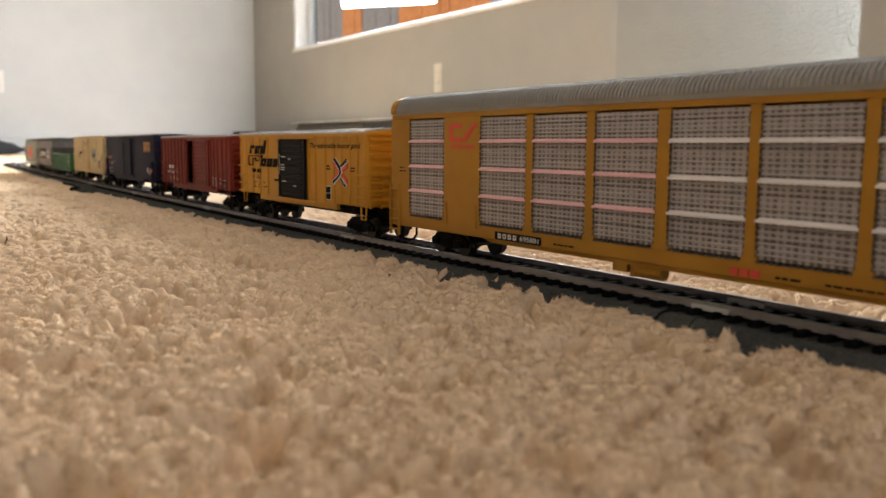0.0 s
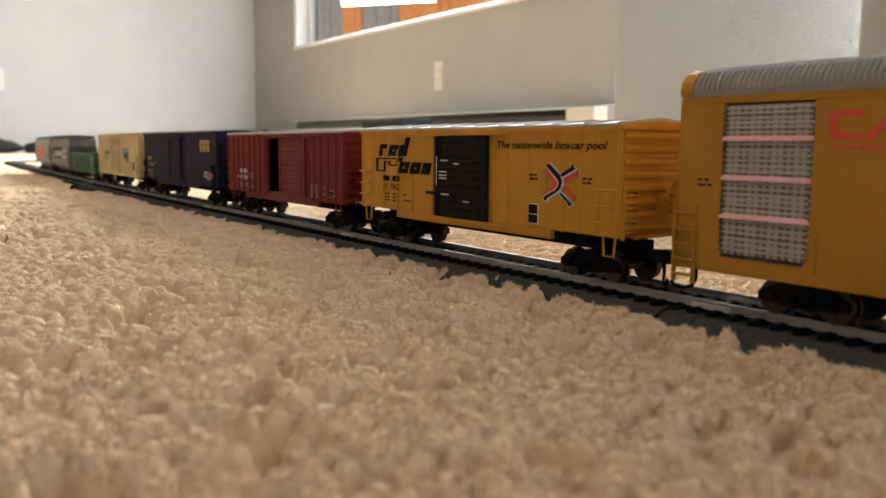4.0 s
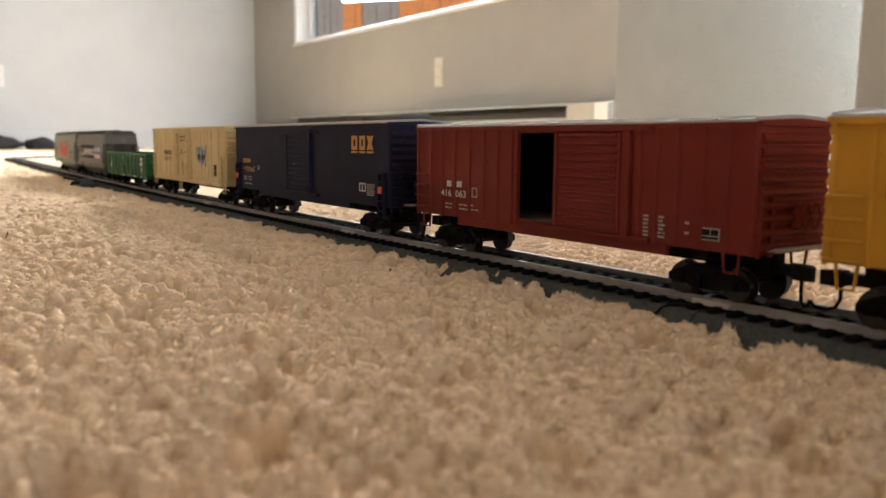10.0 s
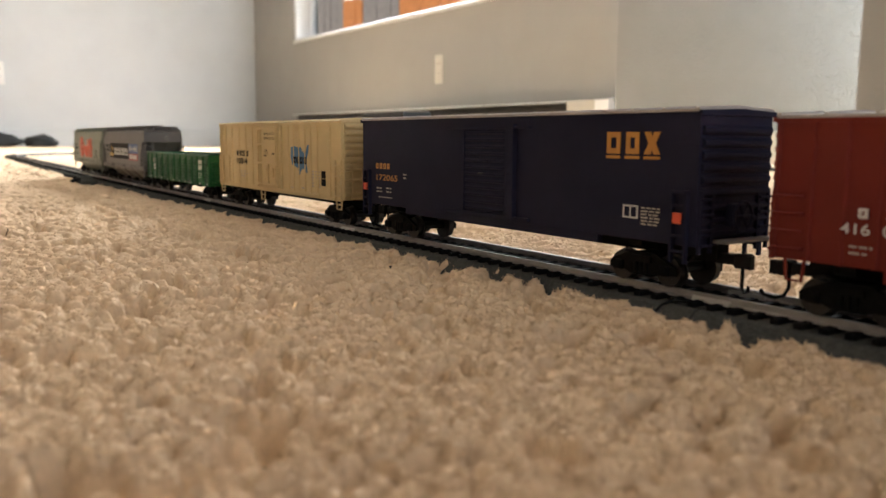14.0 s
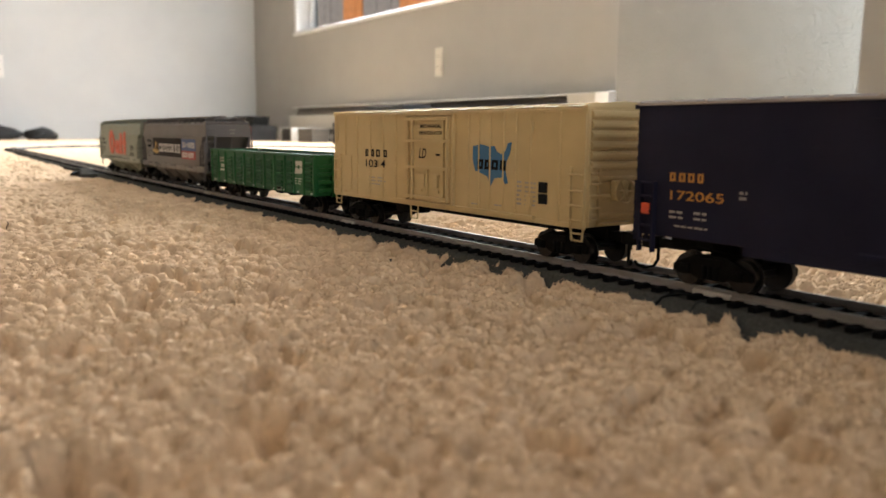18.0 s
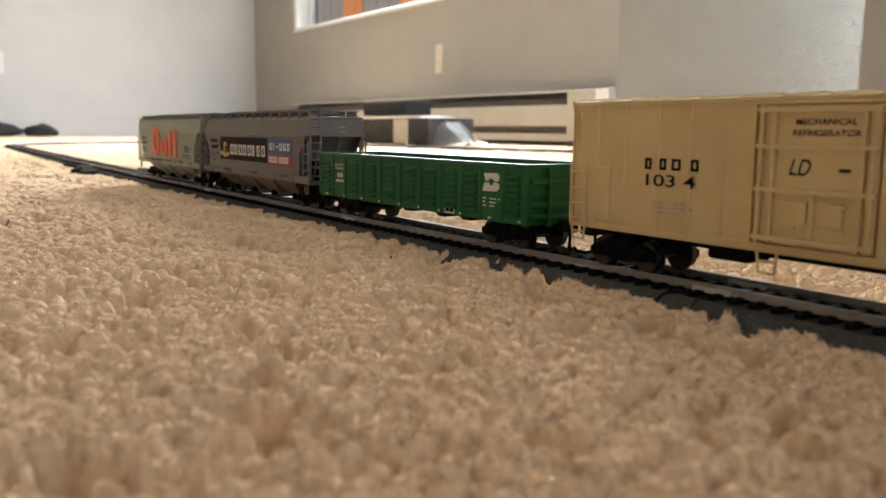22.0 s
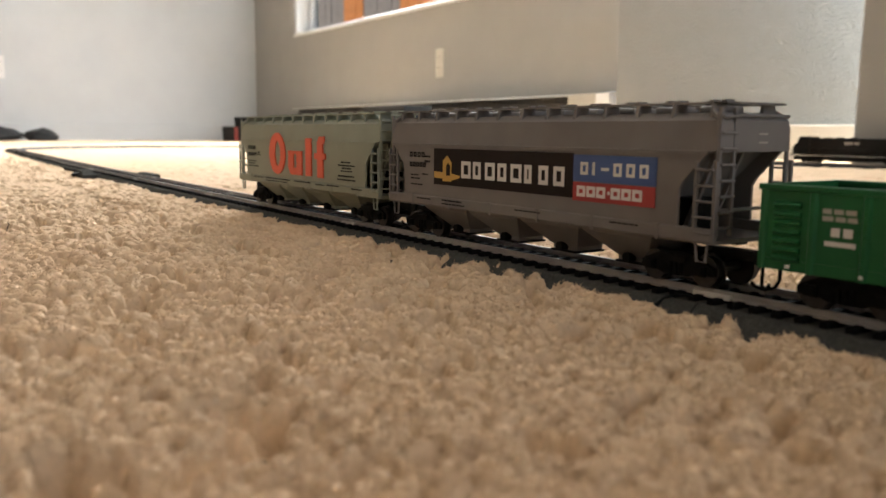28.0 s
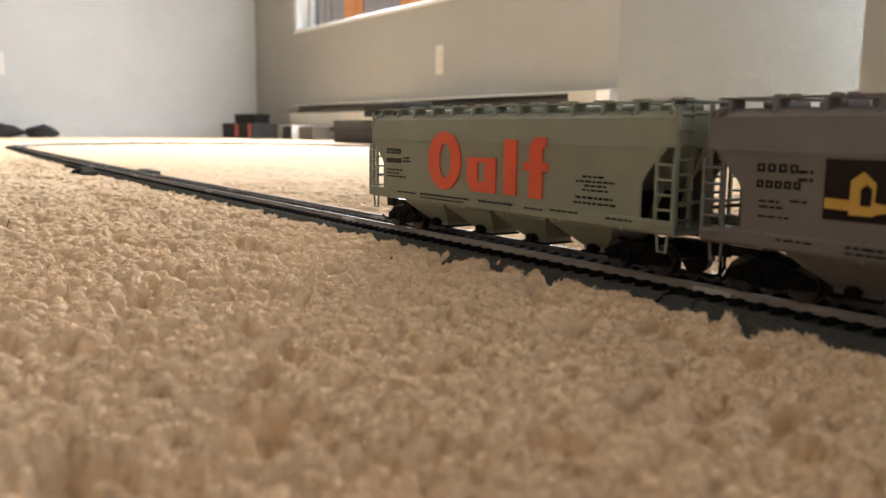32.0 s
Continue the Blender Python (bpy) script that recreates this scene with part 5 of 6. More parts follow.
def hopper(label, L, paint, deck_front, s0, key):
    """A covered hopper: rounded sides, sloped ends, roof walk with hatches, chutes below."""
    W, B = 3.5, 1.5
    car = thing("covered_hopper_car", label, "train car", "cars of the train")
    h, y = L / 2, -W / 2
    sec = [(-1.35, 1.9), (-1.75, 2.35), (-1.78, 4.0), (-1.72, 4.1), (-1.58, 4.95), (-1.3, 5.18), (1.3, 5.18), (1.58, 4.95), (1.72, 4.1), (1.78, 4.0), (1.75, 2.35), (1.35, 1.9)]
    # the body's ends slope inwards to the bottom
    xtop, xlow = h - 0.3, h - 3.3
    bm = bmesh.new()

    def ring(sgn):
        out = []
        for yy, zz in sec:
            k = (zz - 1.9) / 2.1
            x = xlow + (h - 1.0 - xlow) * k if zz < 4.05 else h - 0.05 if zz < 5.0 else xtop
            out.append(bm.verts.new((sgn * x * CM, yy * CM, zz * CM)))
        return out
    a, b = ring(-1), ring(1)
    n = len(sec)
    for i in range(n):
        j = (i + 1) % n
        bm.faces.new((a[i], a[j], b[j], b[i]))
    for r in (a, b):
        for tri in ((0, 1, 10, 11), (1, 2, 9, 10), (2, 3, 8, 9), (3, 4, 7, 8), (4, 5, 6, 7)):
            bm.faces.new([r[q] for q in tri])
    part("body", bm, paint, car)
    # flat sides with cut corners stand over the slopes
    for sy in (-1, 1):
        a0, a1 = sorted((sy * 1.79, sy * 1.70))
        bm = bmesh.new()
        prism(bm, [(h - 1.3, 1.88), (h - 1.3, 2.95), (h - 1.15, 3.2), (h - 0.3, 4.08), (-h + 0.3, 4.08), (-h + 1.15, 3.2), (-h + 1.3, 2.95), (-h + 1.3, 1.88)], "y", a0, a1)
        part("side_sheet", bm, paint, car)
        part("side_sill", box_(-h, h, a0 - 0.05, a1 + 0.05, 1.46, 1.88, bevel=0.06), paint, car)
        part("crease", box_(-h + 0.5, h - 0.5, min(sy * 1.78, sy * 1.84), max(sy * 1.78, sy * 1.84), 3.97, 4.03), paint, car)
        add_ladder(car, h - 0.68, h - 0.02, sy * 1.72, (1.75, 2.2, 2.65, 3.1, 3.55), paint, True, 3.8, 1.5)
        add_ladder(car, -h + 0.02, -h + 0.68, sy * 1.72, (1.75, 2.2, 2.65, 3.1, 3.55), paint, True, 3.8, 1.5)
        for x in (-h + 0.45, h - 0.45):
            add_stirrup(car, x, sy * 1.7, 1.5, 0.9, paint, 0.42)
        for k in range(6):
            x = -h + 2.0 + (L - 4.0) * k / 5
            part("sill_bracket", box_(x - 0.06, x + 0.06, min(sy * 1.8, sy * 1.86), max(sy * 1.8, sy * 1.86), 1.42, 1.9), paint, car)
    part("deck", box_(-h, -h + 2.6, -1.7, 1.7, 1.42, 1.55), paint, car)
    part("deck", box_(h - 2.6, h, -1.7, 1.7, 1.42, 1.55), paint, car)
    for end in (1, -1):
        x = end * h
        # corner posts, roof hoop and the ladder up the end
        for yy in (-1.62, 1.62):
            bm = bmesh.new()
            tube(bm, [(x - end * 0.1, yy, 1.5), (x - end * 0.1, yy, 4.75), (x - end * 0.2, yy * 0.96, 5.05), (x - end * 0.45, yy * 0.9, 5.22)], 0.075)
            part("corner_post", bm, paint, car)
        end_ladder(car, x - end * 0.1, end, -1.62, -1.0, (1.9, 2.35, 2.8, 3.25, 3.7, 4.15, 4.6, 5.05), paint)
        bm = bmesh.new()
        tube(bm, [(x - end * 0.1, -1.62, 2.4), (x - end * 0.1, 1.62, 2.4)], 0.05)
        part("end_rail", bm, paint, car)
        part("end_rail", tube(bmesh.new(), [(x - end * 0.1, -1.62, 5.1), (x - end * 0.1, 1.62, 5.1)], 0.06), paint, car)
        for yy in (-0.6, 0.6):
            part("slope_brace", prism(bmesh.new(), [(end * (h - 1.0), 4.05), (end * (h - 0.85), 4.05), (end * (h - 1.9), 1.55), (end * (h - 2.1), 1.55)], "y", yy - 0.05, yy + 0.05), paint, car)
        part("end_panel", box_(min(end * (h - 0.05), end * (h - 0.02)), max(end * (h - 0.05), end * (h - 0.02)), -1.55, 1.55, 4.06, 4.9), paint, car)
        small_bars = bmesh.new()
        box(small_bars, min(end * (h - 0.02), end * h), max(end * (h - 0.02), end * h), 0.1, 0.5, 4.55, 4.6)
        box(small_bars, min(end * (h - 0.02), end * h), max(end * (h - 0.02), end * h), 0.1, 0.5, 4.3, 4.35)
        part("end_print", small_bars, M_GREYINK, car)
        add_coupler(car, end, x)
        part("truck_cover", box_(min(end * (h - 1.6), end * (h - 2.6)), max(end * (h - 1.6), end * (h - 2.6)), -0.5, 0.5, 1.5, 2.6), M_TRUCK, car)
    add_brake(car, -h + 1.1, -1, 0.4, 2.4, paint)
    # roof walk on brackets, hatches
    for yy in (-1.12, 1.12):
        part("roof_walk", box_(-h + 0.05, h - 0.05, yy - 0.26, yy + 0.26, 5.42, 5.48), paint, car)
    for x in (-h + 0.3, h - 0.3):
        part("roof_walk_end", box_(x - 0.25, x + 0.25, -1.38, 1.38, 5.42, 5.48), paint, car)
    bm = bmesh.new()
    prism(bm, [(-1.42, 5.42), (-0.85, 5.42), (-0.85, 5.15), (-1.3, 5.15), (-1.5, 4.98)], "x", -0.06, 0.06)
    prism(bm, [(1.42, 5.42), (0.85, 5.42), (0.85, 5.15), (1.3, 5.15), (1.5, 4.98)], "x", -0.06, 0.06)
    bracket = data_of("walk_bracket", bm, paint)
    for k in range(13):
        o = part("walk_bracket", bracket, paint, car)
        o.location.x = (-h + 0.5 + (L - 1.0) * k / 12) * CM
    hatch = box_(-0.42, 0.42, -0.55, 0.55, 5.16, 5.4, bevel=0.08)
    hatch_me = data_of("hatch", hatch, paint)
    bm = bmesh.new()
    box(bm, -0.5, 0.5, -0.1, 0.1, 5.44, 5.52)
    box(bm, -0.3, -0.16, -0.2, 0.2, 5.5, 5.6)
    box(bm, 0.16, 0.3, -0.2, 0.2, 5.5, 5.6)
    clamp_me = data_of("hatch_clamp", bm, paint)
    for k in range(10):
        o = part("hatch", hatch_me, paint, car)
        o.location.x = (-h + 1.3 + (L - 2.6) * k / 9) * CM
        part("hatch_clamp", clamp_me, paint, o)
    # chutes between the trucks
    for x in (-4.9, -1.63, 1.63, 4.9):
        bm = bmesh.new()
        levels = [[bm.verts.new(((x + p * a) * CM, q * b * CM, z * CM)) for a, b in ((-1, -1), (1, -1), (1, 1), (-1, 1))] for p, q, z in ((1.62, 1.6, 1.6), (1.5, 1.45, 1.3), (0.62, 0.62, 0.5), (0.62, 0.62, 0.36))]
        for low, up in zip(levels[1:], levels):
            for k in range(4):
                bm.faces.new((low[k], low[(k + 1) % 4], up[(k + 1) % 4], up[k]))
        bm.faces.new(levels[0])
        bm.faces.new(levels[-1])
        c = part("chute", bm, paint, car, "hopper chute")
        part("chute_gate", box_(x - 0.68, x + 0.68, -0.7, 0.7, 0.28, 0.35), M_TRUCK, c)
        part("outlet_pipe", tube(bmesh.new(), [(x, -0.95, 0.5), (x, 0.95, 0.5)], 0.17, 12), M_TRUCK, c, "round outlet pipe")
    part("centre_sill", box_(-h + 0.3, h - 0.3, -0.25, 0.25, 1.3, 1.5), M_TRUCK, car)
    for x in (-7.15, 7.15):
        add_truck(car, x)
    CAR[key] = (car, s0, L)
    return car, y - 0.05


def grey_hopper():
    car, y = hopper("dark warm-grey covered model hopper with a brown, blue and red sign", 17.89, M_HERCGREY, 1, -134.89, "grey")
    bars("sign_panel", [(-5.28, 3.2, 2.4, 3.9)], M_SIGNBROWN, car, y, 0.012, "dark brown sign panel")
    bars("sign_panel", [(3.2, 6.82, 2.97, 3.86)], M_SIGNBLUE, car, y, 0.012, "blue sign panel")
    bars("sign_panel", [(3.2, 6.8, 2.32, 2.95)], M_SIGNRED, car, y, 0.012, "red sign panel")
    spans = []
    for k in range(8):
        x = -3.28 + k * 0.785
        spans += [(x, x + (0.62, 0.5, 0.6, 0.52, 0.62, 0.4, 0.5, 0.55)[k], 2.75, 3.42)]
    hollow("sign_block", spans, 0.15, M_WHITEINK, car, y - 0.012, 0.012, "white frame")
    hollow("sign_block", [(3.55 + 0.5 * k, 3.9 + 0.5 * k, 3.2, 3.62) for k in (0, 3, 4.1, 5.2)], 0.1, M_WHITEINK, car, y - 0.012, 0.012, "white frame")
    bars("sign_bar", [(4.1, 4.22, 3.2, 3.62), (4.5, 4.85, 3.36, 3.46)], M_WHITEINK, car, y - 0.012, 0.012, "white bar")
    hollow("sign_block", [(3.4 + 0.46 * k, 3.8 + 0.46 * k, 2.47, 2.83) for k in (0, 1, 2, 3.4, 4.4, 5.4)], 0.11, M_WHITEINK, car, y - 0.012, 0.012, "white frame")
    bars("sign_bar", [(4.82, 4.92, 2.6, 2.7)], M_WHITEINK, car, y - 0.012, 0.012, "white bar")
    bm = prism(bmesh.new(), [(-4.62, 2.56), (-4.0, 2.56), (-3.98, 3.35), (-4.3, 3.62), (-4.6, 3.4)], "y", y - 0.02, y)
    prism(bm, [(-5.25, 2.68), (-4.62, 2.66), (-4.62, 2.92), (-5.25, 2.94)], "y", y - 0.02, y)
    prism(bm, [(-4.0, 2.6), (-3.4, 2.74), (-3.4, 2.82), (-4.0, 2.9)], "y", y - 0.02, y)
    part("sign_inset", prism(bmesh.new(), [(-4.34, 2.8), (-4.08, 2.8), (-4.06, 3.2), (-4.2, 3.32), (-4.34, 3.2)], "y", y - 0.03, y), M_SIGNBROWN, car)
    part("sign_figure", bm, M_GOLD, car, "gold column emblem")
    hollow("reporting_mark", [(-7.2 + 0.32 * k, -6.98 + 0.32 * k, 3.5, 3.72) for k in range(4)], 0.06, M_INK, car, y, 0.012)
    hollow("number_block", [(-7.2 + 0.27 * k, -7.0 + 0.27 * k, 3.08, 3.28) for k in range(5)], 0.06, M_INK, car, y, 0.012)
    small_print(car, [(-7.1, -6.5, 2.7, 0.06), (-7.1, -6.4, 2.55, 0.06), (-6.2, -5.7, 2.75, 0.06), (-7.1, -6.2, 2.3, 0.05), (-6.0, -5.6, 3.5, 0.08), (-6.0, -5.6, 3.3, 0.08)], M_INK, y)
    small_print(car, [(-6.5, -5.4, 1.72, 0.05), (-4.6, -3.2, 1.74, 0.06), (-4.6, -3.0, 1.6, 0.05), (0.2, 1.6, 1.72, 0.05), (5.0, 6.2, 1.72, 0.05)], M_INK, y - 0.06)


def pale_hopper():
    car, y = hopper("pale green-grey covered model hopper with large orange-red shapes", 18.3, M_GULFGREY, 1, -153.82, "pale")
    # four plain shapes: a thick oval ring, a slotted block, a bar and a bar with a cross-piece
    bm, n = bmesh.new(), 28
    rings = []
    for k in range(n):
        c, d = math.cos(k * 2 * math.pi / n), math.sin(k * 2 * math.pi / n)
        rings.append([bm.verts.new((p * CM, q * CM, r * CM)) for q in (y - 0.06, y) for p, r in ((-2.82 + 1.18 * c, 3.28 + 1.2 * d), (-2.75 + 0.42 * c, 3.28 + 0.72 * d))])
    for k in range(n):
        e, f = rings[k], rings[(k + 1) % n]
        for p, q in ((0, 1), (1, 3), (3, 2), (2, 0)):
            bm.faces.new((e[p], e[q], f[q], f[p]))
    part("emblem_shape", bm, M_GULFRED, car, "thick orange-red oval ring")
    bm = bmesh.new()
    for pts in ([(-1.2, 2.5), (-0.85, 2.14), (-0.5, 2.14), (-0.5, 3.48), (-1.2, 3.48)], [(-0.06, 2.14), (0.66, 2.14), (0.66, 3.48), (-0.06, 3.48)], [(-0.5, 2.14), (-0.06, 2.14), (-0.06, 2.55), (-0.5, 2.55)], [(-0.5, 3.3), (-0.06, 3.3), (-0.06, 3.48), (-0.5, 3.48)]):
        prism(bm, pts, "y", y - 0.06, y)
    part("emblem_shape", bm, M_GULFRED, car, "orange-red slotted block")
    part("emblem_shape", prism(bmesh.new(), [(1.15, 2.15), (1.88, 2.15), (1.88, 4.2), (1.15, 4.2)], "y", y - 0.06, y), M_GULFRED, car, "orange-red bar")
    bm = prism(bmesh.new(), [(2.62, 2.12), (3.3, 2.12), (3.3, 3.9), (3.5, 3.95), (3.5, 4.3), (2.9, 4.3), (2.62, 4.0)], "y", y - 0.06, y)
    prism(bm, [(2.28, 3.1), (3.6, 3.1), (3.6, 3.42), (2.28, 3.42)], "y", y - 0.064, y)
    part("emblem_shape", bm, M_GULFRED, car, "orange-red bar with a cross-piece")
    hollow("reporting_mark", [(-7.55 + 0.33 * k, -7.32 + 0.33 * k, 3.45, 3.68) for k in range(4)], 0.055, M_INK, car, y, 0.012)
    hollow("number_block", [(-7.55 + 0.27 * k, -7.35 + 0.27 * k, 3.05, 3.25) for k in range(5)], 0.05, M_INK, car, y, 0.012)
    small_print(car, [(-6.1, -5.6, 3.25, 0.07), (-6.1, -5.5, 3.1, 0.07), (-7.5, -6.2, 2.7, 0.06), (-7.5, -6.4, 2.55, 0.06), (-7.5, -5.8, 2.4, 0.06)], M_INK, y)
    small_print(car, [(5.3, 6.4, 3.0, 0.07), (5.0, 6.8, 2.84, 0.07), (5.4, 6.4, 2.7, 0.07), (5.3, 6.5, 2.56, 0.06), (5.0, 6.7, 2.3, 0.08), (4.9, 6.9, 2.12, 0.07)], M_INK, y)
    small_print(car, [(-6.5, -5.0, 1.74, 0.06), (-4.6, -1.0, 1.76, 0.07), (-4.6, -1.4, 1.62, 0.05), (-0.4, 1.8, 1.76, 0.07), (2.4, 3.4, 1.72, 0.06), (3.8, 5.2, 1.76, 0.06), (6.5, 7.6, 1.72, 0.06)], M_INK, y - 0.06)


def auto_rack():
    L, W, B, H = 31.0, 3.4, 1.5, 5.95
    car = thing("autorack_car", "long yellow model auto carrier with silver screen sides", "train car", "cars of the train")
    h, y = L / 2, -W / 2
    for sy in (-1, 1):
        a, b = sorted((sy * W / 2, sy * (W / 2 - 0.12)))
        part("side_frame", box_(-h, h, a, b, H - 0.2, H, bevel=0.02), M_RACKYEL, car)
        part("side_sill", box_(-h, h, a - 0.02, b + 0.02, 1.02, 1.5, bevel=0.03), M_RACKYEL, car)
        part("fish_belly", prism(bmesh.new(), [(-9.0, 1.05), (9.0, 1.05), (8.2, 0.87), (-8.2, 0.87)], "y", a + 0.1, b - 0.1 + 0.12), M_RACKYEL, car)
        # bays of screen panels between posts
        bays = [(-14.0, -11.3), (-8.87, -6.08), (-5.72, -3.0), (-2.64, 0.02), (0.48, 3.2), (3.52, 6.35), (6.7, 9.5), (9.8, 12.4), (12.7, 14.6)]
        posts_at = [(-h, -14.0), (-11.3, -8.87)] + [(a_[1], b_[0]) for a_, b_ in zip(bays[1:], bays[2:])] + [(14.6, h)]
        for x0, x1 in posts_at:
            wide = x1 - x0
            nm = "side_panel" if wide > 1 else "side_post"
            part(nm, prism(bmesh.new(), [(x0, H - 0.2), (x1, H - 0.2), (x1, 1.9), (x1 + 0.12, 1.48), (x0 - 0.12, 1.48), (x0, 1.9)], "y", a - 0.03 * (sy < 0), b + 0.03 * (sy > 0)), M_RACKYEL, car)
        zs = [1.56, 2.66, 3.72, 4.79, H - 0.22]
        for x0, x1 in bays:
            for k in range(4):
                panel = part("screen_panel", box_(x0 + 0.03, x1 - 0.03, a + 0.03, b - 0.02, zs[k] + 0.03, zs[k + 1] - 0.05), M_SCREEN, car)
                face = sy * (W / 2 - 0.03)
                bm = bmesh.new()
                for q in range(6):
                    z = zs[k] + 0.09 + (zs[k + 1] - zs[k] - 0.16) * (q + 0.5) / 6
                    prism(bm, [(face, z - 0.03), (face + sy * 0.022, z - 0.012), (face + sy * 0.022, z + 0.004), (face, z + 0.03)], "x", x0 + 0.05, x1 - 0.05)
                part("screen_ribs", bm, M_SCREENRIB, panel, "thin silver ribs")
                if k:
                    out = sy * W / 2
                    part("screen_rail", prism(bmesh.new(), [(out - sy * 0.03, zs[k] - 0.07), (out + sy * 0.08, zs[k] - 0.07), (out + sy * 0.08, zs[k] - 0.02), (out - sy * 0.03, zs[k] + 0.07)], "x", x0, x1), M_PINKRAIL if x0 < -1 else M_RAILWHITE, car)
            bm = bmesh.new()
            a2, b2 = sorted((sy * (W / 2 + 0.035), sy * (W / 2 - 0.02)))
            for q in range(int((x1 - x0) / 0.2)):
                box(bm, x0 + 0.2 * q + 0.05, x0 + 0.2 * q + 0.16, a2, b2, 1.5, 1.56)
            for q in range(20):
                for x in (x0 + 0.01, x1 - 0.05):
                    box(bm, x, x + 0.04, a2, b2, 1.65 + 0.2 * q, 1.76 + 0.2 * q)
            tagged(part("clip_strip", bm, M_DARK, car, "small dark clips along the screen's edge"), kind="stuff")
    part("deck", box_(-h + 0.1, h - 0.1, -W / 2 + 0.15, W / 2 - 0.15, 1.1, 1.3), M_TRUCK, car)
    sec = [(-1.72, H), (-1.76, H + 0.15), (-1.7, H + 0.4), (-1.5, H + 0.65), (-1.1, H + 0.8), (1.1, H + 0.8), (1.5, H + 0.65), (1.7, H + 0.4), (1.76, H + 0.15), (1.72, H)]
    r = part("roof", prism(bmesh.new(), sec, "x", -h + 0.4, h - 0.4), M_ROOFGREY, car, "grey corrugated roof")
    bm = prism(bmesh.new(), [(p * 1.02, H + (q - H) * 1.03 + 0.02) for p, q in sec[1:-1]] + [(p * 0.9, H + (q - H) * 0.9) for p, q in sec[-2:0:-1]], "x", -0.042, 0.042)
    me = data_of("roof_rib", bm, M_ROOFGREY)
    for k in range(180):
        o = part("roof_rib", me, M_ROOFGREY, r)
        o.location.x = (-h + 0.6 + (L - 1.2) * k / 179) * CM
    for end in (1, -1):
        x = end * h
        a, b = sorted((x, x - end * 0.42))
        part("roof_end", prism(bmesh.new(), [(p * 1.02, q + 0.02) for p, q in sec], "x", a, b), M_RACKYEL, car)
        a, b = sorted((x, x - end * 0.15))
        part("end_door", box_(a, b, -W / 2 + 0.13, W / 2 - 0.13, 1.3, H), M_RACKYEL, car)
        for k in range(7):
            part("door_rib", box_(min(x, x + end * 0.08), max(x, x + end * 0.08), -1.5, 1.5, 1.7 + 0.6 * k, 1.85 + 0.6 * k), M_RACKYEL, car)
        for yy in (-1, 1):
            add_ladder(car, min(x, x - end * 0.7), max(x, x - end * 0.7), yy * (W / 2 + 0.02), (0.85, 1.3, 1.75, 2.2, 2.65), M_RACKYEL, True)
        add_coupler(car, end, x + end * 0.1)
        add_brake(car, x, end, -1.2, 3.1, M_RACKYEL)
    bm = bmesh.new()
    for x in (-11.1, -9.05):
        tube(bm, [(x, y - 0.05, 1.35), (x + 0.03, y - 0.1, 2.3)], 0.04)
    part("grab_iron", bm, M_RACKYEL, car)
    # red curved emblem and a line of print
    for pts in ([(-10.9, 4.85), (-10.78, 4.75), (-10.05, 4.75), (-10.05, 4.9), (-10.7, 4.92), (-10.7, 5.3), (-10.05, 5.32), (-10.05, 5.47), (-10.78, 5.47), (-10.9, 5.37)], [(-9.98, 4.75), (-9.82, 4.75), (-9.2, 5.32), (-9.05, 5.32), (-9.05, 5.47), (-9.25, 5.47), (-9.98, 4.9)]):
        part("emblem_ribbon", prism(bmesh.new(), pts, "y", y - 0.05, y), M_REDINK, car, "red ribbon shape")
    small_print(car, [(-10.8, -9.1, 4.5, 0.12)], M_REDINK, y - 0.04)
    bars("number_plate", [(-7.8, -5.15, 1.06, 1.36)], M_INK, car, y - 0.02, 0.03)
    hollow("reporting_mark", [(-7.6 + 0.3 * k, -7.42 + 0.3 * k, 1.12, 1.3) for k in range(4)], 0.05, M_WHITEINK, car, y - 0.05, 0.012)
    letters("car_number", "695881", 0.18, M_WHITEINK, car, -6.3, y - 0.065, 1.12, wide=1.05)
    bars("owner_block", [(2.8, 3.05, 1.08, 1.3), (3.12, 3.38, 1.08, 1.3), (3.45, 3.72, 1.08, 1.3)], M_REDINK, car, y - 0.02, 0.03)
    small_print(car, [(-4.5, -3.4, 1.16, 0.06), (4.2, 5.0, 1.14, 0.07), (5.6, 8.0, 1.14, 0.06), (-14.8, -14.4, 3.6, 0.06), (-14.8, -14.3, 3.45, 0.06)], M_INK, y - 0.02)
    bm = bmesh.new()
    box(bm, -1.86, -1.25, -1.5, -1.25, 0.6, 1.05)
    box(bm, -1.05, -0.88, -1.55, -1.2, 0.5, 1.05)
    tube(bm, [(-0.9, -1.35, 0.72), (0.16, -1.35, 0.72)], 0.23, 10)
    part("brake_gear", bm, M_RACKYEL, car)
    bm = bmesh.new()
    box(bm, -h + 0.3, h - 0.3, -0.3, 0.3, 0.9, 1.1)
    part("centre_sill", bm, M_TRUCK, car)
    for x in (-11.75, 11.75):
        add_truck(car, x, 1.75)
    CAR["rack"] = (car, -2.21, L)


auto_rack()
yellow_boxcar()
red_boxcar()
blue_boxcar()
cream_reefer()
green_gondola()
grey_hopper()
pale_hopper()


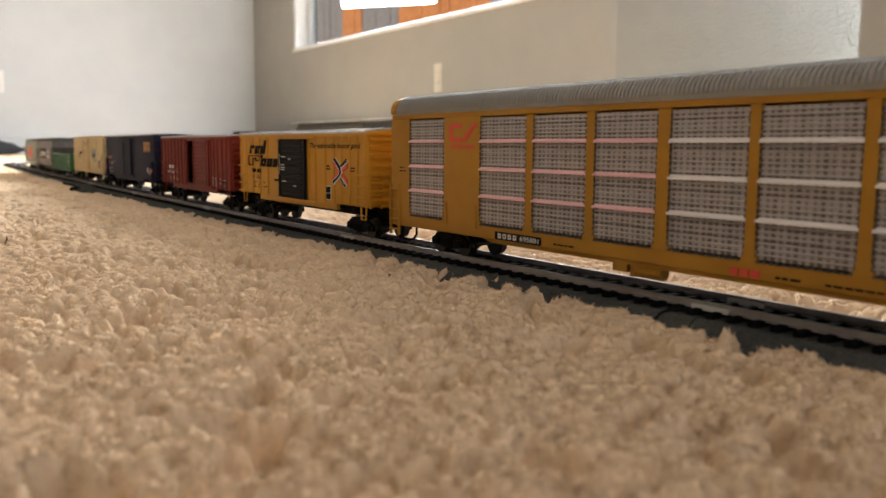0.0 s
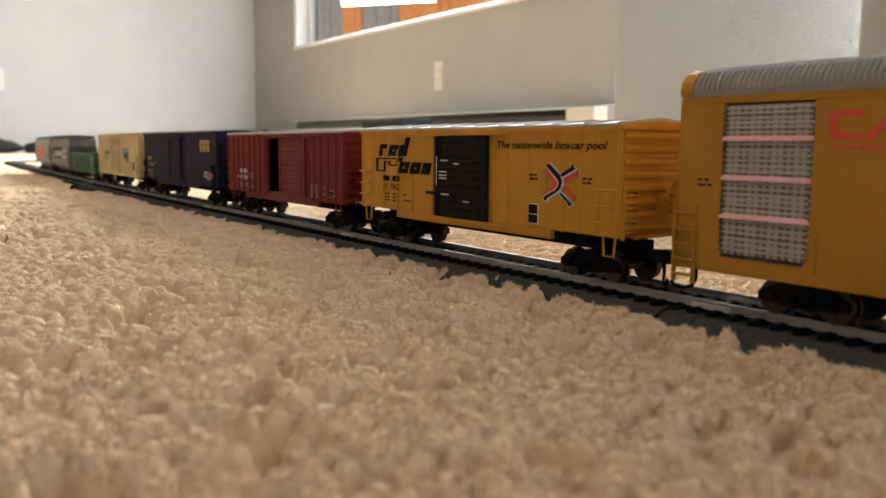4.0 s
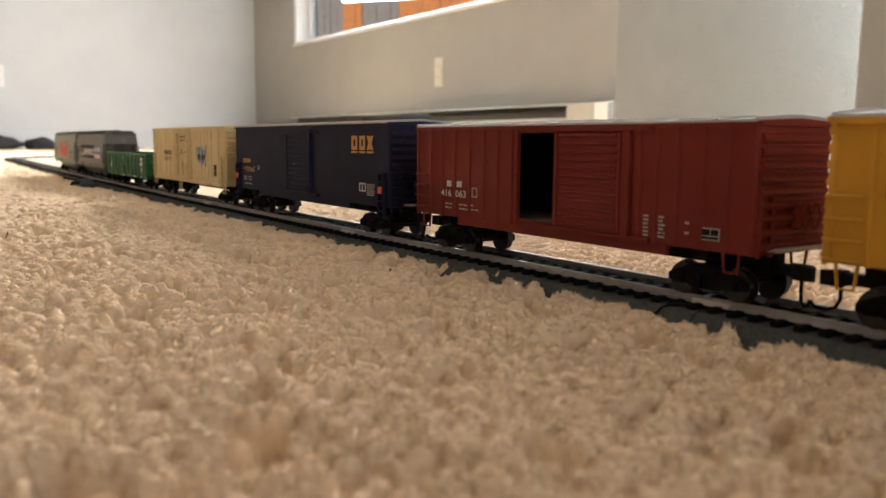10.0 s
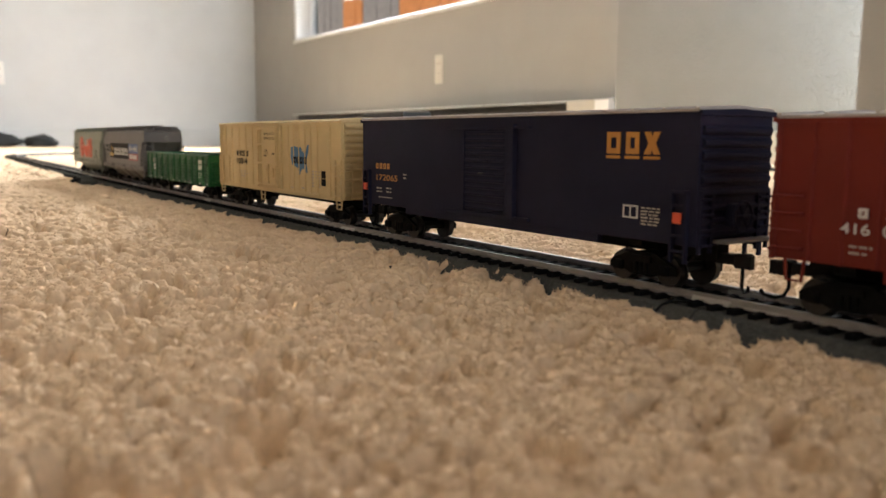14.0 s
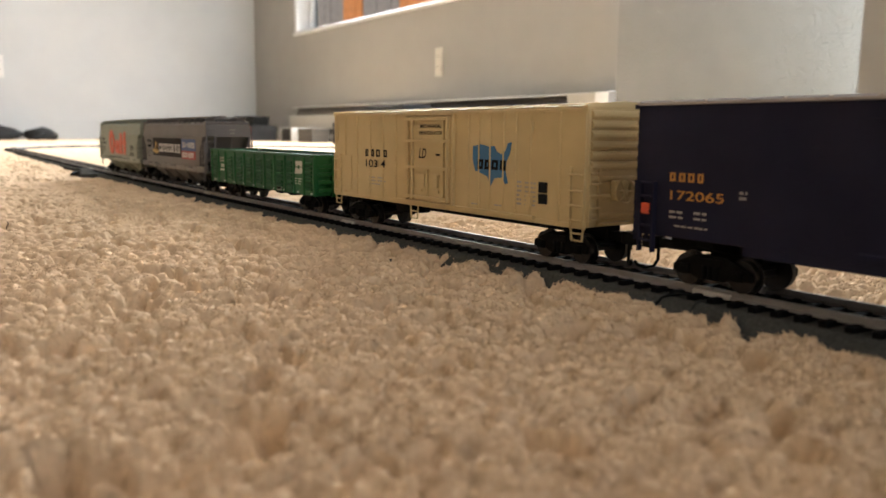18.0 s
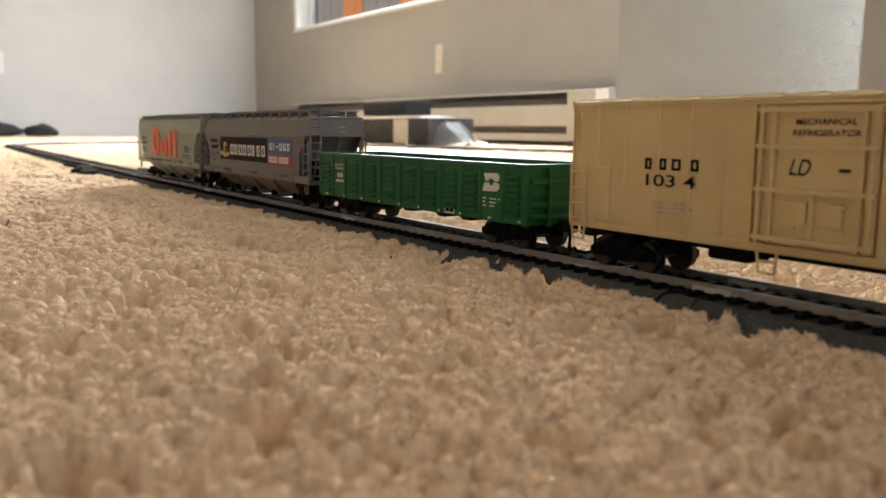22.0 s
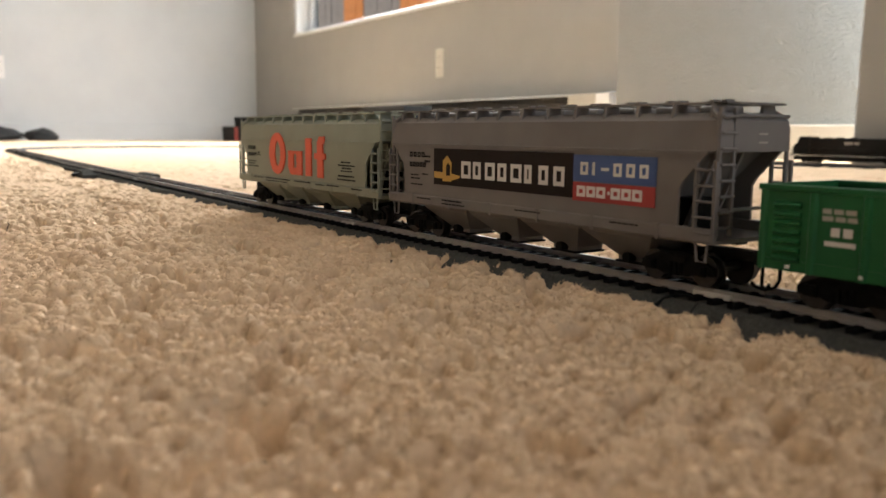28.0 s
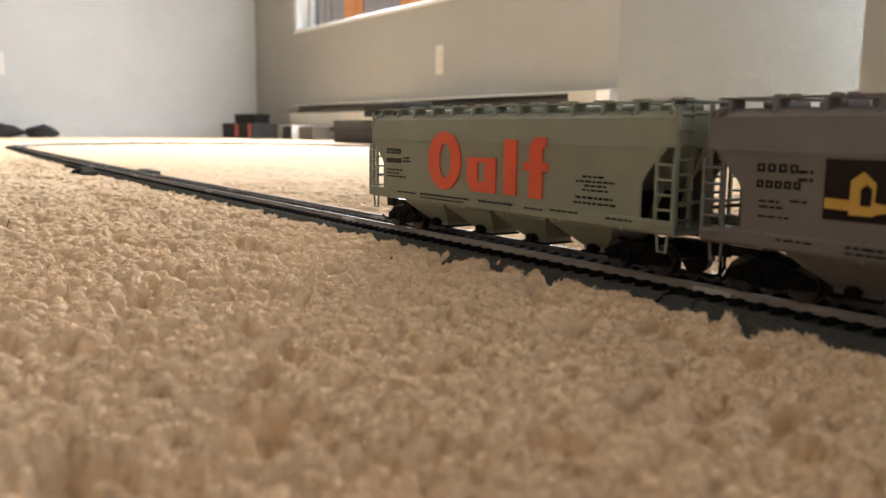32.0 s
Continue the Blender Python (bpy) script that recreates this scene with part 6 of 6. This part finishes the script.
# ---- other things on the floor ----
def diesel(name, label, x0, length, body, stripe, group):
    """A toy diesel locomotive on the far track."""
    ob = thing(name, label, "locomotive", group)
    ob.matrix_basis = pose((x0 + length / 2) * CM, FAR_Y * CM, RAIL_Z * CM)
    h = length / 2
    part("frame", box_(-h, h, -1.6, 1.6, 1.15, 1.5, bevel=0.05), M_BLACK, ob)
    part("hood", box_(-h + 3.4, h - 0.5, -1.05, 1.05, 1.5, 4.1, bevel=0.12), body, ob)
    part("cab", prism(bmesh.new(), [(-h + 1.6, 1.5), (-h + 3.6, 1.5), (-h + 3.6, 4.4), (-h + 1.9, 4.4), (-h + 1.5, 3.7)], "y", -1.55, 1.55), body, ob)
    part("nose", prism(bmesh.new(), [(-h + 0.3, 1.5), (-h + 1.7, 1.5), (-h + 1.7, 3.4), (-h + 0.8, 3.2), (-h + 0.3, 2.6)], "y", -1.0, 1.0), body, ob)
    part("windshield", box_(-h + 1.48, -h + 1.75, -1.2, 1.2, 3.5, 4.1), M_GLASSDARK, ob)
    part("side_stripe", box_(-h + 0.2, h - 0.2, -1.64, -1.58, 1.17, 1.25), stripe, ob, "pale sill stripe")
    part("emblem", box_(-0.9, 0.5, -1.09, -1.04, 3.1, 3.5), M_GREYINK, ob)
    part("emblem", box_(0.8, 1.6, -1.09, -1.04, 3.1, 3.5), M_GREYINK, ob)
    part("fuel_tank", box_(-3.2, 3.2, -1.3, 1.3, 0.3, 1.15, bevel=0.1), M_BLACK, ob)
    for k in (-h + 3.4, h - 3.4):
        part("truck_frame", box_(k - 2.7, k + 2.7, -1.28, 1.28, 0.42, 1.1, bevel=0.08), M_TRUCK, ob)
    bm = bmesh.new()
    for k in range(9):
        x = -h + 0.4 + (length - 0.8) * k / 8
        tube(bm, [(x, -1.55, 1.5), (x, -1.55, 2.5)], 0.03)
    tube(bm, [(-h + 0.4, -1.55, 2.5), (h - 0.4, -1.55, 2.5)], 0.03)
    part("handrail", bm, M_BLACK, ob)
    for k in (-h + 3.4, h - 3.4):
        t = part("truck", TRUCKS[1.9], M_TRUCK, ob)
        t.location.x = k * CM
        for q in (-0.95, 0.95):
            w = part("wheelset", WHEELSET, M_WHEEL, t)
            w.location = (q * CM, 0, 0.48 * CM)
            LOCO_AXLES.append(w)
    for k in range(3):
        part("roof_fan", disc_up(-h + 6 + 2.2 * k, 0, 4.1, 0.7, 0.15), M_BLACK, ob)
    return ob


def disc_up(x, y, z, r, high):
    return prism(bmesh.new(), [(x + r * math.cos(a * math.pi / 8), y + r * math.sin(a * math.pi / 8)) for a in range(16)], "z", z, z + high)


LOCO = diesel("locomotive", "black model diesel locomotive with white stripes on the far track", 36.4, 21.0, M_BLACK, M_WHITEINK, "locomotives")


solid("track_wire", tube(bmesh.new(), [(-14.85, -1.3, 0.16), (-15.20, -1.42, 0.14), (-15.45, -1.55, 0.08), (-15.60, -1.7, -0.02), (-15.65, -1.9, -0.2)], 0.05), M_BLACK, "thin black wire clipped to the track joint", "wire", "")


# small dark and red cars parked on the far track
def flat_load(x0, length, load, label, high):
    ob = thing("toy_wagon", label, "train car", "parked wagons")
    ob.matrix_basis = pose((x0 + length / 2) * CM, 1.30, -0.0005)
    h = length / 2
    part("frame", box_(-h, h, -1.5, 1.5, 0.9, 1.3, bevel=0.05), M_BLACK, ob)
    part("body", box_(-h + 0.3, h - 0.3, -1.3, 1.3, 1.3, high, bevel=0.15), load, ob)
    for k in range(4):
        x = -h + 0.8 + (length - 1.6) * k / 3
        part("stake", box_(x - 0.25, x + 0.25, -1.45, 1.45, 1.2, high + 0.25), M_BLACK, ob)
    for k in (-h + 1.6, h - 1.6):
        t = part("truck", TRUCKS[1.9], M_TRUCK, ob)
        t.location.x = k * CM


flat_load(-150.0, 12.6, M_BLACK, "black toy wagon standing on the carpet by the wall", 3.5)
flat_load(-137.0, 8.4, M_LOCORED, "bright red toy wagon standing on the carpet by the wall", 3.4)
flat_load(-128.2, 6.6, M_CARDBOX, "dark toy wagon with a grey load by the wall", 3.4)


def storage_box(x, y, rz, L, W, H, label, material, band=None):
    ob = thing("model_box", label, "box", "boxes by the wall", x * CM, y * CM, -0.001, rz)
    part("tray", box_(-L / 2, L / 2, -W / 2, W / 2, 0.0, H * 0.55, bevel=0.15), material, ob)
    part("lid", box_(-L / 2 - 0.15, L / 2 + 0.15, -W / 2 - 0.15, W / 2 + 0.15, H * 0.55, H, bevel=0.2), material, ob)
    for b in band or ():
        part("band", box_(b[0], b[1], -W / 2 - 0.22, -W / 2 - 0.14, 0.3, H - 0.3), b[2], ob, b[3])
    return ob


storage_box(-418, 140, 4, 36, 14, 7.6, "dark grey model train box with red marks", M_CARDBOX, ((-2.5, 2.0, M_BOXRED, "red stripe"), (13.5, 17.2, M_BOXRED, "red stripe")))
b = storage_box(-410, 138.5, 8, 20, 9, 4.6, "black smaller box lying on another box", M_BLACK)
b.location.z = 0.0755
storage_box(-372, 146, 2, 12, 10, 6.5, "white and grey model box beside dark boxes", M_WHITE, ((-5.0, 5.0, M_CARDBOX, "grey panel"),))
storage_box(-352, 146, 2, 14, 9, 6.2, "dark brown model box by the heater", M_DARK)


def bagged_box():
    ob = storage_box(-246, 127, -4, 74, 16, 8.2, "dark box in a crumpled clear plastic bag", M_CARDBOX, ((14, 24, M_GREYINK, "pale print"),))
    rng = np.random.RandomState(4)
    bm = bmesh.new()
    bmesh.ops.create_grid(bm, x_segments=34, y_segments=14, size=0.5)
    for v in bm.verts:
        u, w = v.co.x + 0.5, v.co.y * 2
        over = 1 - min(1, abs(w) ** 4)
        slump = 1 if u < 0.35 else max(0.06, 1 - (u - 0.35) * 1.5)
        crum = noise.noise(Vector((u * 6, w * 4, 1.3))) * 1.1
        v.co = Vector((24 + u * 27, w * (8.6 - 3.5 * u), max(0.15, 8.9 * over * slump + crum * (0.3 + u)))) * CM
    f = part("plastic_bag", bm, M_FILM, ob, "crumpled clear plastic bag")
    f.data.polygons.foreach_set("use_smooth", [True] * len(f.data.polygons))
    return ob


bagged_box()
b = storage_box(-249, 128.5, -6, 34, 10, 4.4, "black case on top of a bagged box", M_FABRIC)
b.location.z = 0.0935


def dark_bundle(x, y, L, W, H, seed, label):
    """A limp black thing lying on the carpet."""
    bm = bmesh.new()
    bmesh.ops.create_icosphere(bm, subdivisions=4, radius=1.0)
    for v in bm.verts:
        c = v.co.copy()
        k = 1 + 0.22 * noise.noise(c * 1.6 + Vector((seed, 0, 0))) + 0.06 * noise.noise(c * 5)
        v.co = Vector((c.x * L / 2 * k, c.y * W / 2 * k, max(0.0, (c.z + 0.55) / 1.55 * H * k))) * CM
    me = data_of("black_cloth", bm, M_FABRIC)
    me.polygons.foreach_set("use_smooth", [True] * len(me.polygons))
    ob = new("black_cloth", me)
    ob.matrix_basis = pose(x * CM, y * CM, -0.002, 0, 0, 90)
    tagged(ob, label, "cloth", "black bundles by the wall")


dark_bundle(-448, 19, 34, 16, 7.2, 2.0, "black crumpled cloth lying by the wall")
dark_bundle(-447, 45, 14, 13, 5.6, 7.0, "small black rounded bundle lying by the wall")


def switch_lever():
    """Hand throw of the track switch, beside the line."""
    m = chord(-96.5, -100.5)
    ob = thing("switch_lever", "dark grey switch lever box beside the track", "track switch")
    ob.matrix_basis = m
    part("base", box_(-3.2, 3.2, -3.9, -2.2, -0.9, -0.25, bevel=0.08), M_ROADBED, ob)
    part("housing", prism(bmesh.new(), [(-2.4, -0.3), (2.0, -0.3), (1.2, 0.12), (-1.4, 0.12)], "y", -3.6, -2.4), M_ROADBED, ob)
    part("throw_arm", tube(bmesh.new(), [(-2.2, -3.6, -0.1), (-3.6, -4.6, 0.1)], 0.14), M_BLACK, ob)
    part("wire_plug", tube(bmesh.new(), [(0.6, -3.6, -0.2), (1.6, -4.6, -0.35)], 0.2), M_BLACK, ob)
    part("motor_lid", box_(3.4, 9.5, 1.9, 2.9, -0.6, -0.05, bevel=0.08), M_ROADBED, ob)


switch_lever()

# lint and specks on the carpet
for x, y, seed in ((-26.1, -5.1, 1), (-42.6, -16.4, 2)):
    bm = bmesh.new()
    r = random.Random(seed)
    p, way = Vector((0, 0, 0.1)), Vector((r.uniform(-1, 1), r.uniform(-1, 1), 0.1)).normalized()
    pts = [p.copy()]
    for k in range(9):
        way = (way + Vector((r.uniform(-1, 1), r.uniform(-1, 1), r.uniform(-0.4, 0.4))) * 0.9).normalized()
        p = p + way * 0.05
        pts.append(p.copy())
    tube(bm, pts, 0.022, 5)
    ob = new("lint_speck", data_of("lint_speck", bm, M_FABRIC))
    ob.matrix_basis = pose(x * CM, y * CM, float(pile(np.array([x]), np.array([y]))[0]) * CM + 0.0003)
    tagged(ob, "tiny dark speck of lint on the carpet", "lint", "specks on the carpet")

# ---- movement: the train rolls by, its wheels turn ----
RUN = [(0, 1.69), (2, 9.9), (4, 18.04), (6, 26.05), (8, 33.84), (10, 41.84), (12, 50.41), (14, 59.22), (16, 68.0), (18, 76.77),
       (20, 85.57), (22, 94.41), (24, 103.3), (26, 112.19), (28, 121.05), (30, 129.83), (32, 138.51)]


def motions():
    for ob, s0, L in CAR.values():
        walk(ob, [(t, chord(s0 + run - 0.14 * L, s0 + run - 0.86 * L)) for t, run in RUN])
    walk(LOCO, [(t, pose((-84.5 + 121.05 - run + 10.5) * CM, FAR_Y * CM, RAIL_Z * CM)) for t, run in RUN])
    at, gone = [r[0] for r in RUN], [r[1] for r in RUN]
    spin = []
    t = 0.0
    while t <= 32.001:
        spin.append((t, float(np.interp(t, at, gone)) / 0.48))
        t += 0.1334 if t < 31.8 else 1.0
    spin.append((32.0, gone[-1] / 0.48))
    for sign, axles in ((1, AXLES), (-1, LOCO_AXLES)):
        for w in axles:
            here = w.location.copy()
            walk(w, [(t, pose(here.x, here.y, here.z, 0, sign * math.degrees(a), 0)) for t, a in spin])


motions()
